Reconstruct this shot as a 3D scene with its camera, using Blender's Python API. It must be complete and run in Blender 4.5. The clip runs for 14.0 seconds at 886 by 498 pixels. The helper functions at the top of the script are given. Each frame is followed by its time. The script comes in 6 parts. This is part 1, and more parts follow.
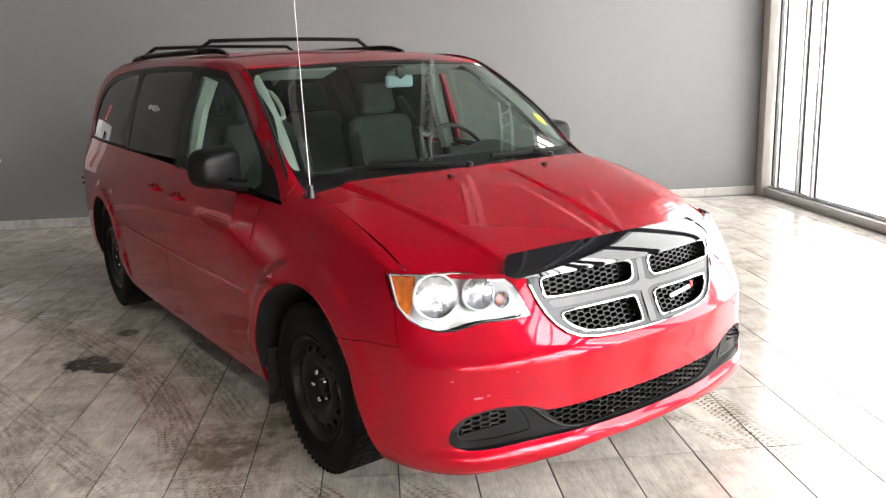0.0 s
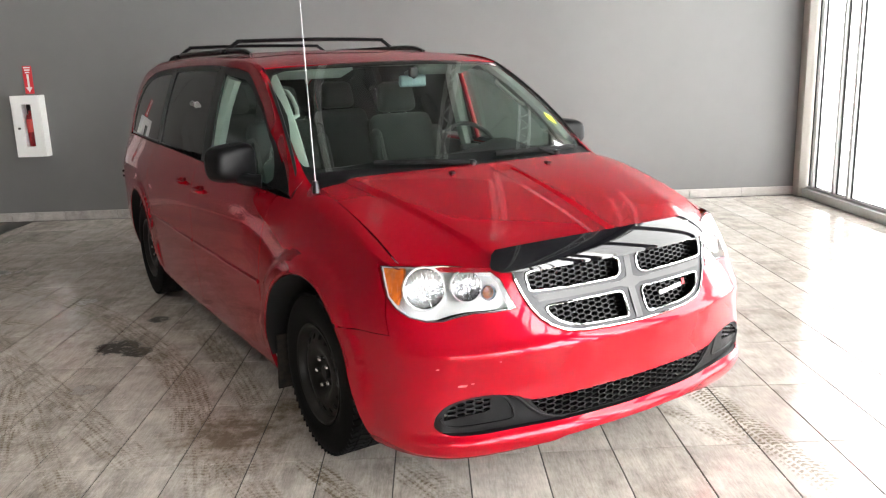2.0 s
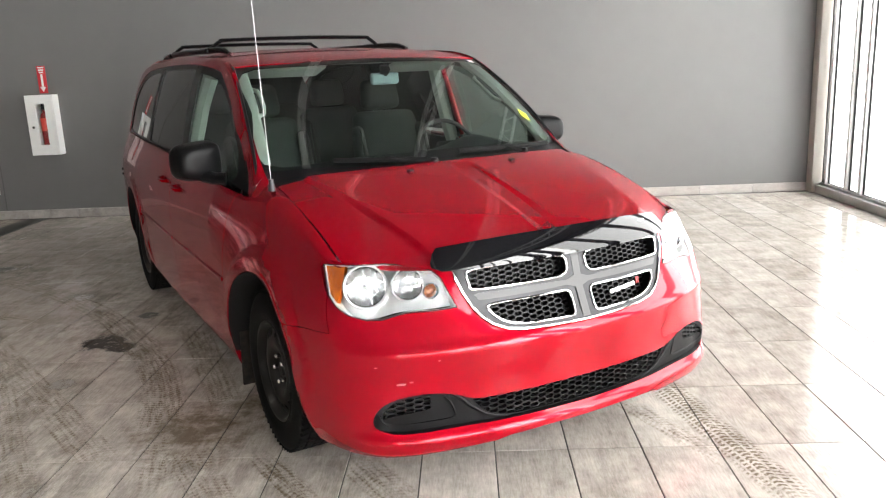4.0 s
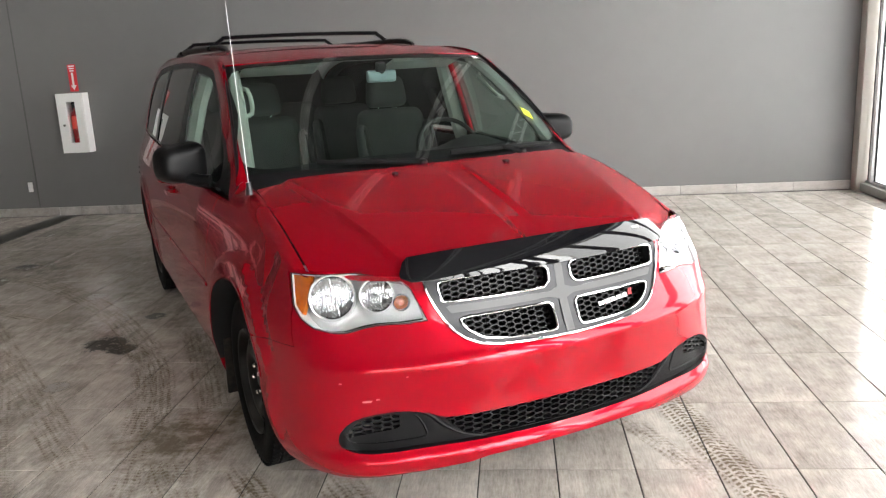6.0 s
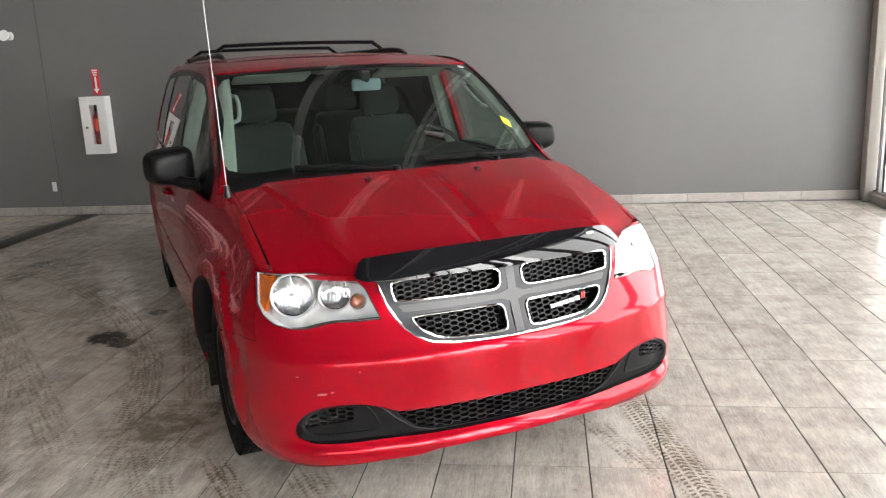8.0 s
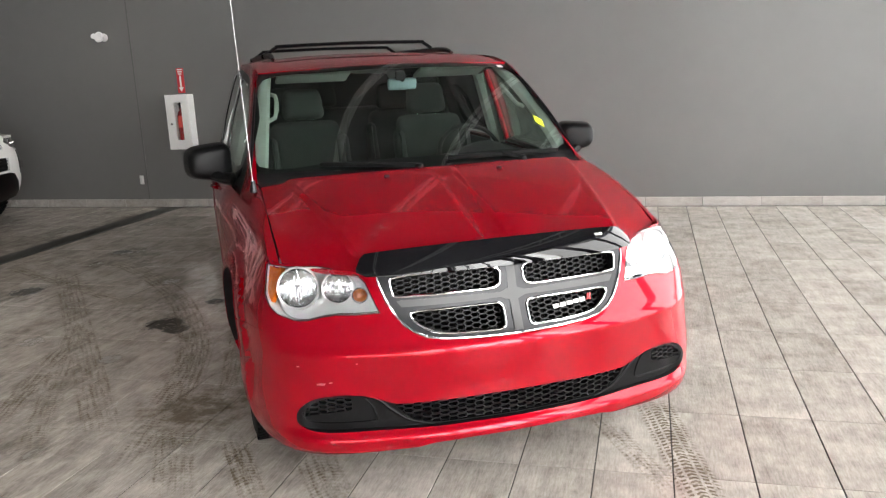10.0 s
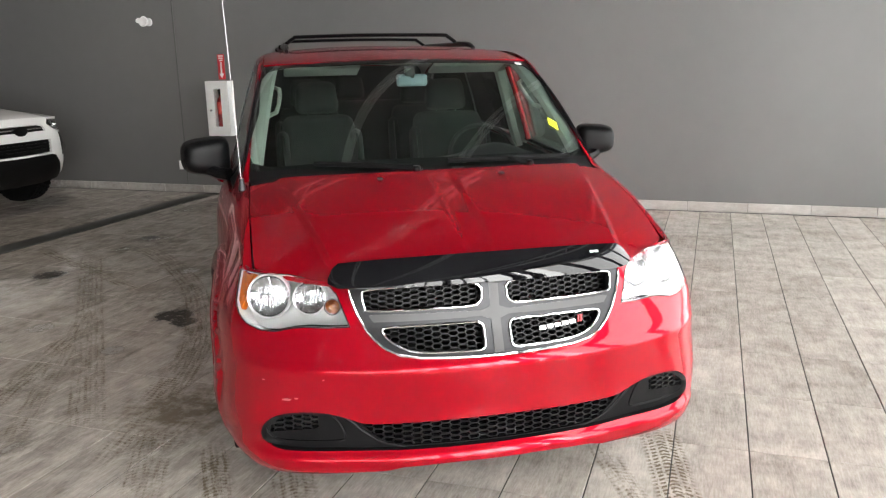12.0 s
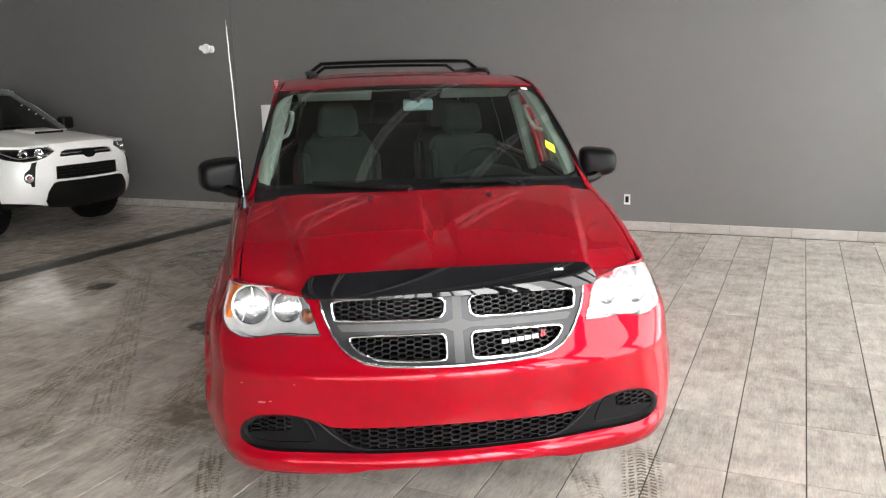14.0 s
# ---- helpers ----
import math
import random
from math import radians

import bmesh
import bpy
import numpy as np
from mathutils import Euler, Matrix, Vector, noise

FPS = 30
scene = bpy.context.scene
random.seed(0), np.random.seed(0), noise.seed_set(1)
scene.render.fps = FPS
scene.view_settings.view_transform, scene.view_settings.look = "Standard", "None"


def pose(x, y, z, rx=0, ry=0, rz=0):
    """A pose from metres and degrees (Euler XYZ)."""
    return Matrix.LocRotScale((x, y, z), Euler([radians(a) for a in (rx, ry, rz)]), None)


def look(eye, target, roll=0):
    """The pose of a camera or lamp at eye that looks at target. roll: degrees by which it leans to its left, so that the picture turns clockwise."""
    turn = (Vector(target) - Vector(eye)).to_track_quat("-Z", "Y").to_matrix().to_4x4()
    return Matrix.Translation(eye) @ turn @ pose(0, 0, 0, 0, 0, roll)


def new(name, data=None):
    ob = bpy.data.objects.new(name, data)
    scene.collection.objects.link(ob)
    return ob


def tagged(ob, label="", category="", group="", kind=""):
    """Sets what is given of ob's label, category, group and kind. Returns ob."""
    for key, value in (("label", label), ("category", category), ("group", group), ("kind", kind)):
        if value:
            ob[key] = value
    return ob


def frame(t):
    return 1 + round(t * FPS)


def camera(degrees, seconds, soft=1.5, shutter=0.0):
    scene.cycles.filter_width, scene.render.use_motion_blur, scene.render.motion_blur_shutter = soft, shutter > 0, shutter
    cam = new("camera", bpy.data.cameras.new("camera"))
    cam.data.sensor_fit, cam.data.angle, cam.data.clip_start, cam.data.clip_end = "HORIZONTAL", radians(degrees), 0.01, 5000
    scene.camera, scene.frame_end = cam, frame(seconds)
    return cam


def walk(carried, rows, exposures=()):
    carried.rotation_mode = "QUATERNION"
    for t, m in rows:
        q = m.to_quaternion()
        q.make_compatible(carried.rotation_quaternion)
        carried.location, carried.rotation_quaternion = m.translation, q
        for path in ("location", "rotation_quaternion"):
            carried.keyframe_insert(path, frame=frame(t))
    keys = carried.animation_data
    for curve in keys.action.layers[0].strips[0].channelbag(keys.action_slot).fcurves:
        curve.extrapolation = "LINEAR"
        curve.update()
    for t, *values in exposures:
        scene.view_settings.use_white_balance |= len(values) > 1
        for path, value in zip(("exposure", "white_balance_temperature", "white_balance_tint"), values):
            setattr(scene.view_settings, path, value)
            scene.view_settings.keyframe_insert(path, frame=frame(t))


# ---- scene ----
cam = camera(58.1, 14.0, 1.2)
PATH = [
    (0, (0.017, 0.131, 1.564), (0.167, 2.076, 1.123), -2.0),
    (0.5, (0.077, 0.123, 1.558), (0.174, 2.072, 1.117), -2.2),
    (1, (0.122, 0.07, 1.565), (0.2, 2.018, 1.119), -2.9),
    (1.5, (0.158, 0.019, 1.57), (0.247, 1.962, 1.104), -1.9),
    (2, (0.222, -0.006, 1.578), (0.246, 1.944, 1.132), -1.9),
    (2.5, (0.299, 0.008, 1.579), (0.285, 1.964, 1.16), -2.1),
    (3, (0.39, 0.006, 1.579), (0.346, 1.958, 1.147), -2.7),
    (3.5, (0.478, 0.006, 1.58), (0.418, 1.956, 1.139), -3.2),
    (4, (0.555, 0.002, 1.572), (0.491, 1.949, 1.12), -2.4),
    (6.5, (0.893, 0.21, 1.571), (0.678, 2.144, 1.112), -2.9),
    (7, (0.984, 0.19, 1.581), (0.749, 2.124, 1.129), -2.6),
    (7.5, (1.049, 0.155, 1.587), (0.801, 2.087, 1.134), -2.6),
    (8, (1.093, 0.079, 1.586), (0.828, 2.01, 1.14), -2.5),
    (10.5, (1.49, 0.117, 1.578), (0.938, 1.989, 1.141), -2.1),
    (11, (1.521, 0.223, 1.602), (0.933, 2.085, 1.168), -1.3),
    (11.5, (1.564, 0.305, 1.601), (0.973, 2.162, 1.152), -0.9),
    (12, (1.63, 0.369, 1.605), (1.003, 2.211, 1.145), -1.2),
    (12.5, (1.707, 0.427, 1.602), (1.034, 2.25, 1.13), -1.6),
    (13, (1.832, 0.453, 1.61), (1.104, 2.264, 1.177), -1.5),
    (13.5, (1.954, 0.444, 1.6), (1.189, 2.243, 1.176), -1.5),
    (14, (2.04, 0.363, 1.608), (1.236, 2.15, 1.206), -1.4),
]
EXPOSURES = [(0.0, 0.77), (3.0, 0.70), (6.5, 0.35), (10.5, 0.23), (14.0, 0.26)]
walk(cam, [(t, look(eye, target, roll)) for t, eye, target, roll in PATH], EXPOSURES)

# ---- world and light ----
world = bpy.data.worlds.new("overcast_sky")
scene.world = world
world.use_nodes = True
wn = world.node_tree.nodes
sky = wn.new("ShaderNodeTexSky")
sky.sky_type, sky.sun_disc, sky.sun_elevation, sky.sun_rotation = "NISHITA", False, radians(35), radians(110)
sky.dust_density, sky.air_density = 4.0, 1.0
wn["Background"].inputs["Strength"].default_value = 0.12
world.node_tree.links.new(sky.outputs[0], wn["Background"].inputs["Color"])

sun_data = bpy.data.lights.new("sun", "SUN")
sun_data.energy, sun_data.angle, sun_data.color = 0.8, radians(25), (1.0, 0.97, 0.93)
sun = new("sun", sun_data)
sun.matrix_world = look((12, -5, 12), (0, 0, 0))



def backdrop(name, c, size, strength, label):
    """A plain glowing panel that stands for the overcast distance outside the glazing."""
    m = bpy.data.materials.new(name)
    m.use_nodes = True
    n, l = m.node_tree.nodes, m.node_tree.links
    n.remove(n["Principled BSDF"])
    e, t, r = n.new("ShaderNodeEmission"), n.new("ShaderNodeTexNoise"), n.new("ShaderNodeMapRange")
    t.inputs["Scale"].default_value = 0.35
    r.inputs["To Min"].default_value, r.inputs["To Max"].default_value = strength * 0.8, strength * 1.2
    e.inputs["Color"].default_value = (1.0, 0.985, 0.965, 1)
    l.new(t.outputs[0], r.inputs["Value"]), l.new(r.outputs[0], e.inputs["Strength"])
    l.new(e.outputs[0], n["Material Output"].inputs["Surface"])
    bm = bmesh.new()
    bmesh.ops.create_cube(bm, size=1.0)
    bmesh.ops.scale(bm, vec=size, verts=bm.verts)
    bmesh.ops.translate(bm, vec=c, verts=bm.verts)
    mesh = bpy.data.meshes.new(name)
    bm.to_mesh(mesh), bm.free()
    mesh.materials.append(m)
    return tagged(new(name, mesh), label, "backdrop", kind="structure")


backdrop("backdrop_east", (7.5, 8.0, 3.0), (0.1, 15.0, 7.2), 8.0, "glowing white panel standing for the overcast distance outside the glazing")
# unseen panels, their glow set one by one to balance the light indoors
backdrop("backdrop_southeast", (7.5, -2.25, 3.0), (0.1, 5.2, 7.2), 18.0, "unseen brighter glowing panel added to light the van's front")
backdrop("backdrop_far_southeast", (7.5, -10.0, 3.0), (0.1, 10.0, 7.2), 13.0, "glowing white panel standing for the overcast distance outside the glazing")
backdrop("backdrop_south", (5.0, -15.2, 3.0), (40.0, 0.1, 7.2), 6.0, "glowing white panel standing for the overcast distance outside the glazing")


# ---- materials ----
def material(name, color, rough=0.5, metal=0.0, coat=0.0, spec=0.5, vary=0.0, scale=8.0, bump=0.0, bump_scale=60.0, tint=None, stretch=(1, 1, 1), coords="Object"):
    """A principled surface whose colour wanders between two tones and whose relief is fine noise."""
    m = bpy.data.materials.new(name)
    m.use_nodes = True
    n, l = m.node_tree.nodes, m.node_tree.links
    p = n["Principled BSDF"]
    p.inputs["Base Color"].default_value = (*color, 1)
    p.inputs["Roughness"].default_value, p.inputs["Metallic"].default_value = rough, metal
    p.inputs["Coat Weight"].default_value, p.inputs["Coat Roughness"].default_value = coat, 0.03
    p.inputs["Specular IOR Level"].default_value = spec
    co, mp = n.new("ShaderNodeTexCoord"), n.new("ShaderNodeMapping")
    mp.inputs["Scale"].default_value = stretch
    l.new(co.outputs[coords], mp.inputs[0])
    if vary:
        big, small, mix = n.new("ShaderNodeTexNoise"), n.new("ShaderNodeTexNoise"), n.new("ShaderNodeMix")
        big.inputs["Scale"].default_value, small.inputs["Scale"].default_value = scale, scale * 9
        add = n.new("ShaderNodeMath")
        add.operation = "MULTIPLY_ADD"
        add.inputs[1].default_value = 0.45
        l.new(mp.outputs[0], big.inputs["Vector"]), l.new(mp.outputs[0], small.inputs["Vector"])
        l.new(small.outputs[0], add.inputs[0]), l.new(big.outputs[0], add.inputs[2])
        ramp = n.new("ShaderNodeMapRange")
        ramp.inputs["From Min"].default_value, ramp.inputs["From Max"].default_value = 0.45, 1.0
        l.new(add.outputs[0], ramp.inputs["Value"])
        mix.data_type = "RGBA"
        dark = tint or tuple(c * (1 - vary) for c in color)
        mix.inputs["A"].default_value, mix.inputs["B"].default_value = (*color, 1), (*dark, 1)
        l.new(ramp.outputs[0], mix.inputs["Factor"]), l.new(mix.outputs["Result"], p.inputs["Base Color"])
    if bump:
        grain, b = n.new("ShaderNodeTexNoise"), n.new("ShaderNodeBump")
        grain.inputs["Scale"].default_value = bump_scale
        b.inputs["Strength"].default_value, b.inputs["Distance"].default_value = bump, 0.003
        l.new(mp.outputs[0], grain.inputs["Vector"]), l.new(grain.outputs[0], b.inputs["Height"])
        l.new(b.outputs[0], p.inputs["Normal"])
    return m


def glass(name, color, gloss=1.0, rough=0.0, ior=1.5):
    """A thin pane: clear or tinted straight through, glossy by its Fresnel."""
    m = bpy.data.materials.new(name)
    m.use_nodes = True
    n, l = m.node_tree.nodes, m.node_tree.links
    n.remove(n["Principled BSDF"])
    t, g, f, mix = n.new("ShaderNodeBsdfTransparent"), n.new("ShaderNodeBsdfGlossy"), n.new("ShaderNodeLayerWeight"), n.new("ShaderNodeMixShader")
    t.inputs["Color"].default_value = (*color, 1)
    g.inputs["Roughness"].default_value, g.inputs["Color"].default_value = rough, (gloss, gloss, gloss, 1)
    f.inputs["Blend"].default_value = 0.5
    power, scale_ = n.new("ShaderNodeMath"), n.new("ShaderNodeMath")
    power.operation, scale_.operation = "POWER", "MULTIPLY_ADD"
    power.inputs[1].default_value = 5.0
    f0 = ((ior - 1) / (ior + 1)) ** 2
    scale_.inputs[1].default_value, scale_.inputs[2].default_value = 1 - f0, f0
    l.new(f.outputs["Facing"], power.inputs[0]), l.new(power.outputs[0], scale_.inputs[0])
    l.new(scale_.outputs[0], mix.inputs[0]), l.new(t.outputs[0], mix.inputs[1]), l.new(g.outputs[0], mix.inputs[2])
    l.new(mix.outputs[0], n["Material Output"].inputs["Surface"])
    return m


RED = material("red_paint", (0.41, 0.0008, 0.0120), 0.27, 0.55, 0.60, 0.03, vary=0.03, scale=1.5)
WHITE = material("white_paint", (0.86, 0.86, 0.85), 0.35, 0.0, 1.0, 0.4, vary=0.03, scale=2)
BLACK = material("black_plastic", (0.0045, 0.0045, 0.005), 0.34, spec=0.14, vary=0.3, scale=6, bump=0.25, bump_scale=500)
GLOSS = material("gloss_black", (0.004, 0.004, 0.005), 0.06, coat=1.0, spec=0.0, vary=0.2, scale=3)
TRIM = material("satin_black_trim", (0.006, 0.006, 0.007), 0.3, spec=0.2, vary=0.3, scale=5)
CHROME = material("chrome", (0.80, 0.81, 0.82), 0.09, 1.0, vary=0.06, scale=5)
SATIN = material("satin_grey_metal", (0.035, 0.035, 0.037), 0.30, 0.9, vary=0.1, scale=5)
SILVER = material("silver_plastic", (0.85, 0.85, 0.85), 0.25, 0.25, vary=0.1, scale=6)
BOWL = material("bright_reflector", (0.92, 0.92, 0.92), 0.10, 1.0, vary=0.05, scale=30)
RUBBER = material("tyre_rubber", (0.0042, 0.0042, 0.0043), 0.8, spec=0.15, vary=0.4, scale=9, bump=0.4, bump_scale=140)
STEEL = material("black_steel", (0.0045, 0.0045, 0.0045), 0.40, 0.0, spec=0.22, vary=0.5, scale=14, tint=(0.011, 0.0095, 0.008), bump=0.2, bump_scale=90)
NUT = material("bright_steel", (0.6, 0.6, 0.6), 0.25, 1.0, vary=0.2, scale=40)
LINER = material("wheel_well_felt", (0.004, 0.004, 0.004), 0.95, vary=0.4, scale=20)
MUD = material("mud_flap_rubber", (0.008, 0.008, 0.008), 0.8, spec=0.15, vary=0.5, scale=40, tint=(0.03, 0.024, 0.019))
CLOTH = material("dark_grey_cloth", (0.032, 0.036, 0.033), 0.9, vary=0.35, scale=9, bump=0.5, bump_scale=400)
DASH = material("charcoal_dash", (0.013, 0.0135, 0.014), 0.6, vary=0.25, scale=9, bump=0.4, bump_scale=350)
LINING = material("light_grey_lining", (0.36, 0.37, 0.35), 0.85, vary=0.10, scale=6)
AMBER = material("amber_plastic", (0.82, 0.18, 0.012), 0.2, coat=0.6, vary=0.5, scale=45, bump=0.5, bump_scale=180)
YELLOW = material("yellow_paper", (0.75, 0.82, 0.03), 0.6, vary=0.06, scale=30)
PAPER = material("white_paper", (0.80, 0.80, 0.80), 0.6, vary=0.06, scale=20)
REDSIGN = material("red_sign", (0.60, 0.03, 0.04), 0.4, vary=0.1, scale=20)
CABINET = material("white_enamel", (0.80, 0.80, 0.79), 0.3, coat=0.3, vary=0.05, scale=5)
ORANGE = material("lit_orange_red_label", (0.80, 0.06, 0.04), 0.4, vary=0.15, scale=30)
EXTING = material("extinguisher_red", (0.28, 0.012, 0.016), 0.25, coat=0.8, vary=0.1, scale=10)
WALL = material("grey_wall_paint", (0.156, 0.155, 0.151), 0.55, vary=0.10, scale=0.6, bump=0.15, bump_scale=220, coords="Object")
CEIL = material("grey_ceiling", (0.12, 0.12, 0.117), 0.9, vary=0.2, scale=1.0)
JOIST = material("pale_steel_joist", (0.62, 0.62, 0.61), 0.5, vary=0.2, scale=3)
FRAME = material("silver_window_frame", (0.62, 0.62, 0.61), 0.35, 0.5, vary=0.08, scale=3)
COLUMN = material("beige_column_paint", (0.50, 0.47, 0.43), 0.6, vary=0.08, scale=2)
SNOW = material("snow", (0.85, 0.86, 0.88), 0.8, vary=0.1, scale=0.5)
GROUT = material("dark_grout", (0.045, 0.040, 0.036), 0.8, vary=0.4, scale=5)
STRIP = material("dark_drain_strip", (0.045, 0.043, 0.040), 0.45, vary=0.4, scale=3)
GLASS = glass("clear_glass", (0.56, 0.66, 0.61), ior=1.78)
TINT = glass("privacy_glass", (0.035, 0.036, 0.038), ior=1.52)
LENS = glass("clear_lens", (0.95, 0.96, 0.97), 1.0, 0.015, 1.75)
PANE = glass("window_pane", (0.97, 0.98, 0.98))
SMOKE = glass("suv_glass", (0.25, 0.28, 0.27))


def fluted(name):
    """A chrome reflector pressed in upright flutes."""
    m = material(name, (0.92, 0.92, 0.93), 0.04, 1.0)
    n, l = m.node_tree.nodes, m.node_tree.links
    co, w, b = n.new("ShaderNodeTexCoord"), n.new("ShaderNodeTexWave"), n.new("ShaderNodeBump")
    w.bands_direction = "X"
    w.inputs["Scale"].default_value, w.inputs["Distortion"].default_value = 34.0, 1.5
    b.inputs["Strength"].default_value, b.inputs["Distance"].default_value = 1.0, 0.010
    l.new(co.outputs["Object"], w.inputs["Vector"]), l.new(w.outputs["Fac"], b.inputs["Height"])
    l.new(b.outputs[0], n["Principled BSDF"].inputs["Normal"])
    return m


FLUTED = fluted("fluted_reflector")
HOUSING = material("silvered_housing", (0.90, 0.90, 0.90), 0.30, 0.7, vary=0.12, scale=25, bump=0.3, bump_scale=45)
BULB = material("amber_bulb", (0.50, 0.11, 0.012), 0.2, coat=0.6, vary=0.4, scale=60)


def tile_material(name, base, dark, rough, streak=True):
    """Weathered wood-look porcelain: streaks along the tile, worn patches, grime and tyre marks."""
    m = bpy.data.materials.new(name)
    m.use_nodes = True
    n, l = m.node_tree.nodes, m.node_tree.links
    p = n["Principled BSDF"]

    def op(kind, a, b=None, c=None):
        o = n.new("ShaderNodeMath")
        o.operation = kind
        for k, v in enumerate((a, b, c)):
            if v is None:
                continue
            if hasattr(v, "is_linked"):
                l.new(v, o.inputs[k])
            else:
                o.inputs[k].default_value = v
        return o.outputs[0]

    def tex(vec, scale, detail=4.0, rough_=0.55):
        t = n.new("ShaderNodeTexNoise")
        t.inputs["Scale"].default_value, t.inputs["Detail"].default_value, t.inputs["Roughness"].default_value = scale, detail, rough_
        l.new(vec, t.inputs["Vector"])
        return t.outputs[0]

    def ramp(v, lo, hi):
        r = n.new("ShaderNodeMapRange")
        r.inputs["From Min"].default_value, r.inputs["From Max"].default_value = lo, hi
        l.new(v, r.inputs["Value"])
        return r.outputs[0]

    geo, info = n.new("ShaderNodeNewGeometry"), n.new("ShaderNodeObjectInfo")
    rnd = op("FRACT", op("ADD", info.outputs["Random"], geo.outputs["Random Per Island"]))
    pos = geo.outputs["Position"]
    sep = n.new("ShaderNodeSeparateXYZ")
    l.new(pos, sep.inputs[0])
    # shift the streaks from tile to tile
    shift = n.new("ShaderNodeCombineXYZ")
    l.new(op("MULTIPLY", rnd, 37.0), shift.inputs[0]), l.new(op("MULTIPLY", rnd, 91.0), shift.inputs[1])
    moved = n.new("ShaderNodeVectorMath")
    l.new(pos, moved.inputs[0]), l.new(shift.outputs[0], moved.inputs[1])
    st = n.new("ShaderNodeMapping")
    st.inputs["Scale"].default_value = (1.0, 0.13, 1.0) if streak else (0.2, 1, 1)
    l.new(moved.outputs[0], st.inputs[0])
    fine, broad = tex(st.outputs[0], 120, 6, 0.72), tex(moved.outputs[0], 6, 5, 0.6)
    mid = tex(st.outputs[0], 28, 4, 0.6)
    tone = op("ADD", op("MULTIPLY", ramp(fine, 0.38, 0.66), 0.34), op("ADD", op("MULTIPLY", ramp(broad, 0.36, 0.66), 0.38), op("MULTIPLY", ramp(mid, 0.38, 0.66), 0.22)))
    tone = op("ADD", tone, op("MULTIPLY", op("SUBTRACT", rnd, 0.5), 0.28))
    mix = n.new("ShaderNodeMix")
    mix.data_type = "RGBA"
    mix.inputs["A"].default_value, mix.inputs["B"].default_value = (*base, 1), (*dark, 1)
    l.new(tone, mix.inputs["Factor"])
    # grime: cloudy, with smears
    drag = n.new("ShaderNodeMapping")
    drag.inputs["Scale"].default_value = (1.0, 0.38, 1.0)
    l.new(pos, drag.inputs[0])
    grime = op("MULTIPLY", ramp(tex(pos, 1.3, 6, 0.65), 0.42, 0.66), ramp(tex(drag.outputs[0], 11, 6, 0.75), 0.44, 0.58))
    lefty = ramp(sep.outputs[0], 1.6, -1.2)
    grime = op("MULTIPLY", grime, op("ADD", op("MULTIPLY", lefty, 0.42), 0.12))

    def tread(run_, across_, length, wide, weight, smeared):
        """Tyre tread in a band: run_ along it, across_ from its middle line."""
        side_ = op("ABSOLUTE", across_)
        band = op("MULTIPLY", ramp(side_, wide / 2, wide / 2 - 0.03), op("MULTIPLY", ramp(run_, -0.05, 0.12), ramp(run_, length + 0.05, length - 0.2)))
        wob = op("MULTIPLY", tex(pos, 22, 3, 0.6), 7.0)
        chevron = op("SINE", op("ADD", op("MULTIPLY", run_, 230.0), op("ADD", op("MULTIPLY", side_, -110.0), wob)))
        ribs = op("SINE", op("MULTIPLY", side_, 2 * math.pi / 0.034))
        if smeared:
            drawn = n.new("ShaderNodeCombineXYZ")
            l.new(op("MULTIPLY", run_, 0.12), drawn.inputs[0]), l.new(across_, drawn.inputs[1])
            lug = op("MULTIPLY", ramp(tex(drawn.outputs[0], 55, 4, 0.65), 0.38, 0.60), op("ADD", op("MULTIPLY", ramp(ribs, -0.6, 0.4), 0.5), op("MULTIPLY", ramp(chevron, -0.3, 0.6), 0.5)))
        else:
            lug = op("MULTIPLY", ramp(chevron, -0.25, 0.35), ramp(ribs, -0.75, -0.1))
        lug = op("MAXIMUM", lug, op("MULTIPLY", ramp(tex(pos, 40, 3, 0.7), 0.5, 0.62), 0.45))
        worn = op("MULTIPLY", ramp(tex(pos, 5, 6, 0.75), 0.34, 0.50), ramp(tex(pos, 60, 2, 0.5), 0.25, 0.42))
        return op("MULTIPLY", band, op("MULTIPLY", op("MULTIPLY", lug, worn), weight))

    def track(x0, y0, x1, y1, wide, weight, smeared=True):
        """A straight band of tread from one floor point to another."""
        mp = n.new("ShaderNodeMapping")
        mp.vector_type = "TEXTURE"
        mp.inputs["Location"].default_value, mp.inputs["Rotation"].default_value = (x0, y0, 0), (0, 0, math.atan2(y1 - y0, x1 - x0))
        l.new(pos, mp.inputs[0])
        s = n.new("ShaderNodeSeparateXYZ")
        l.new(mp.outputs[0], s.inputs[0])
        return tread(s.outputs[0], s.outputs[1], math.hypot(x1 - x0, y1 - y0), wide, weight, smeared)

    def bend(cx, cy, r, a0, a1, wide, weight):
        """A curved band of tread round a centre, between two angles in degrees."""
        dx, dy = op("SUBTRACT", sep.outputs[0], cx), op("SUBTRACT", sep.outputs[1], cy)
        away = op("SQRT", op("ADD", op("MULTIPLY", dx, dx), op("MULTIPLY", dy, dy)))
        run_ = op("MULTIPLY", op("SUBTRACT", op("ARCTAN2", dy, dx), radians(a0)), r)
        return tread(run_, op("SUBTRACT", away, r), radians(a1 - a0) * r, wide, weight, True)

    marks = track(1.46, 3.75, 1.71, 2.60, 0.18, 1.1, False)
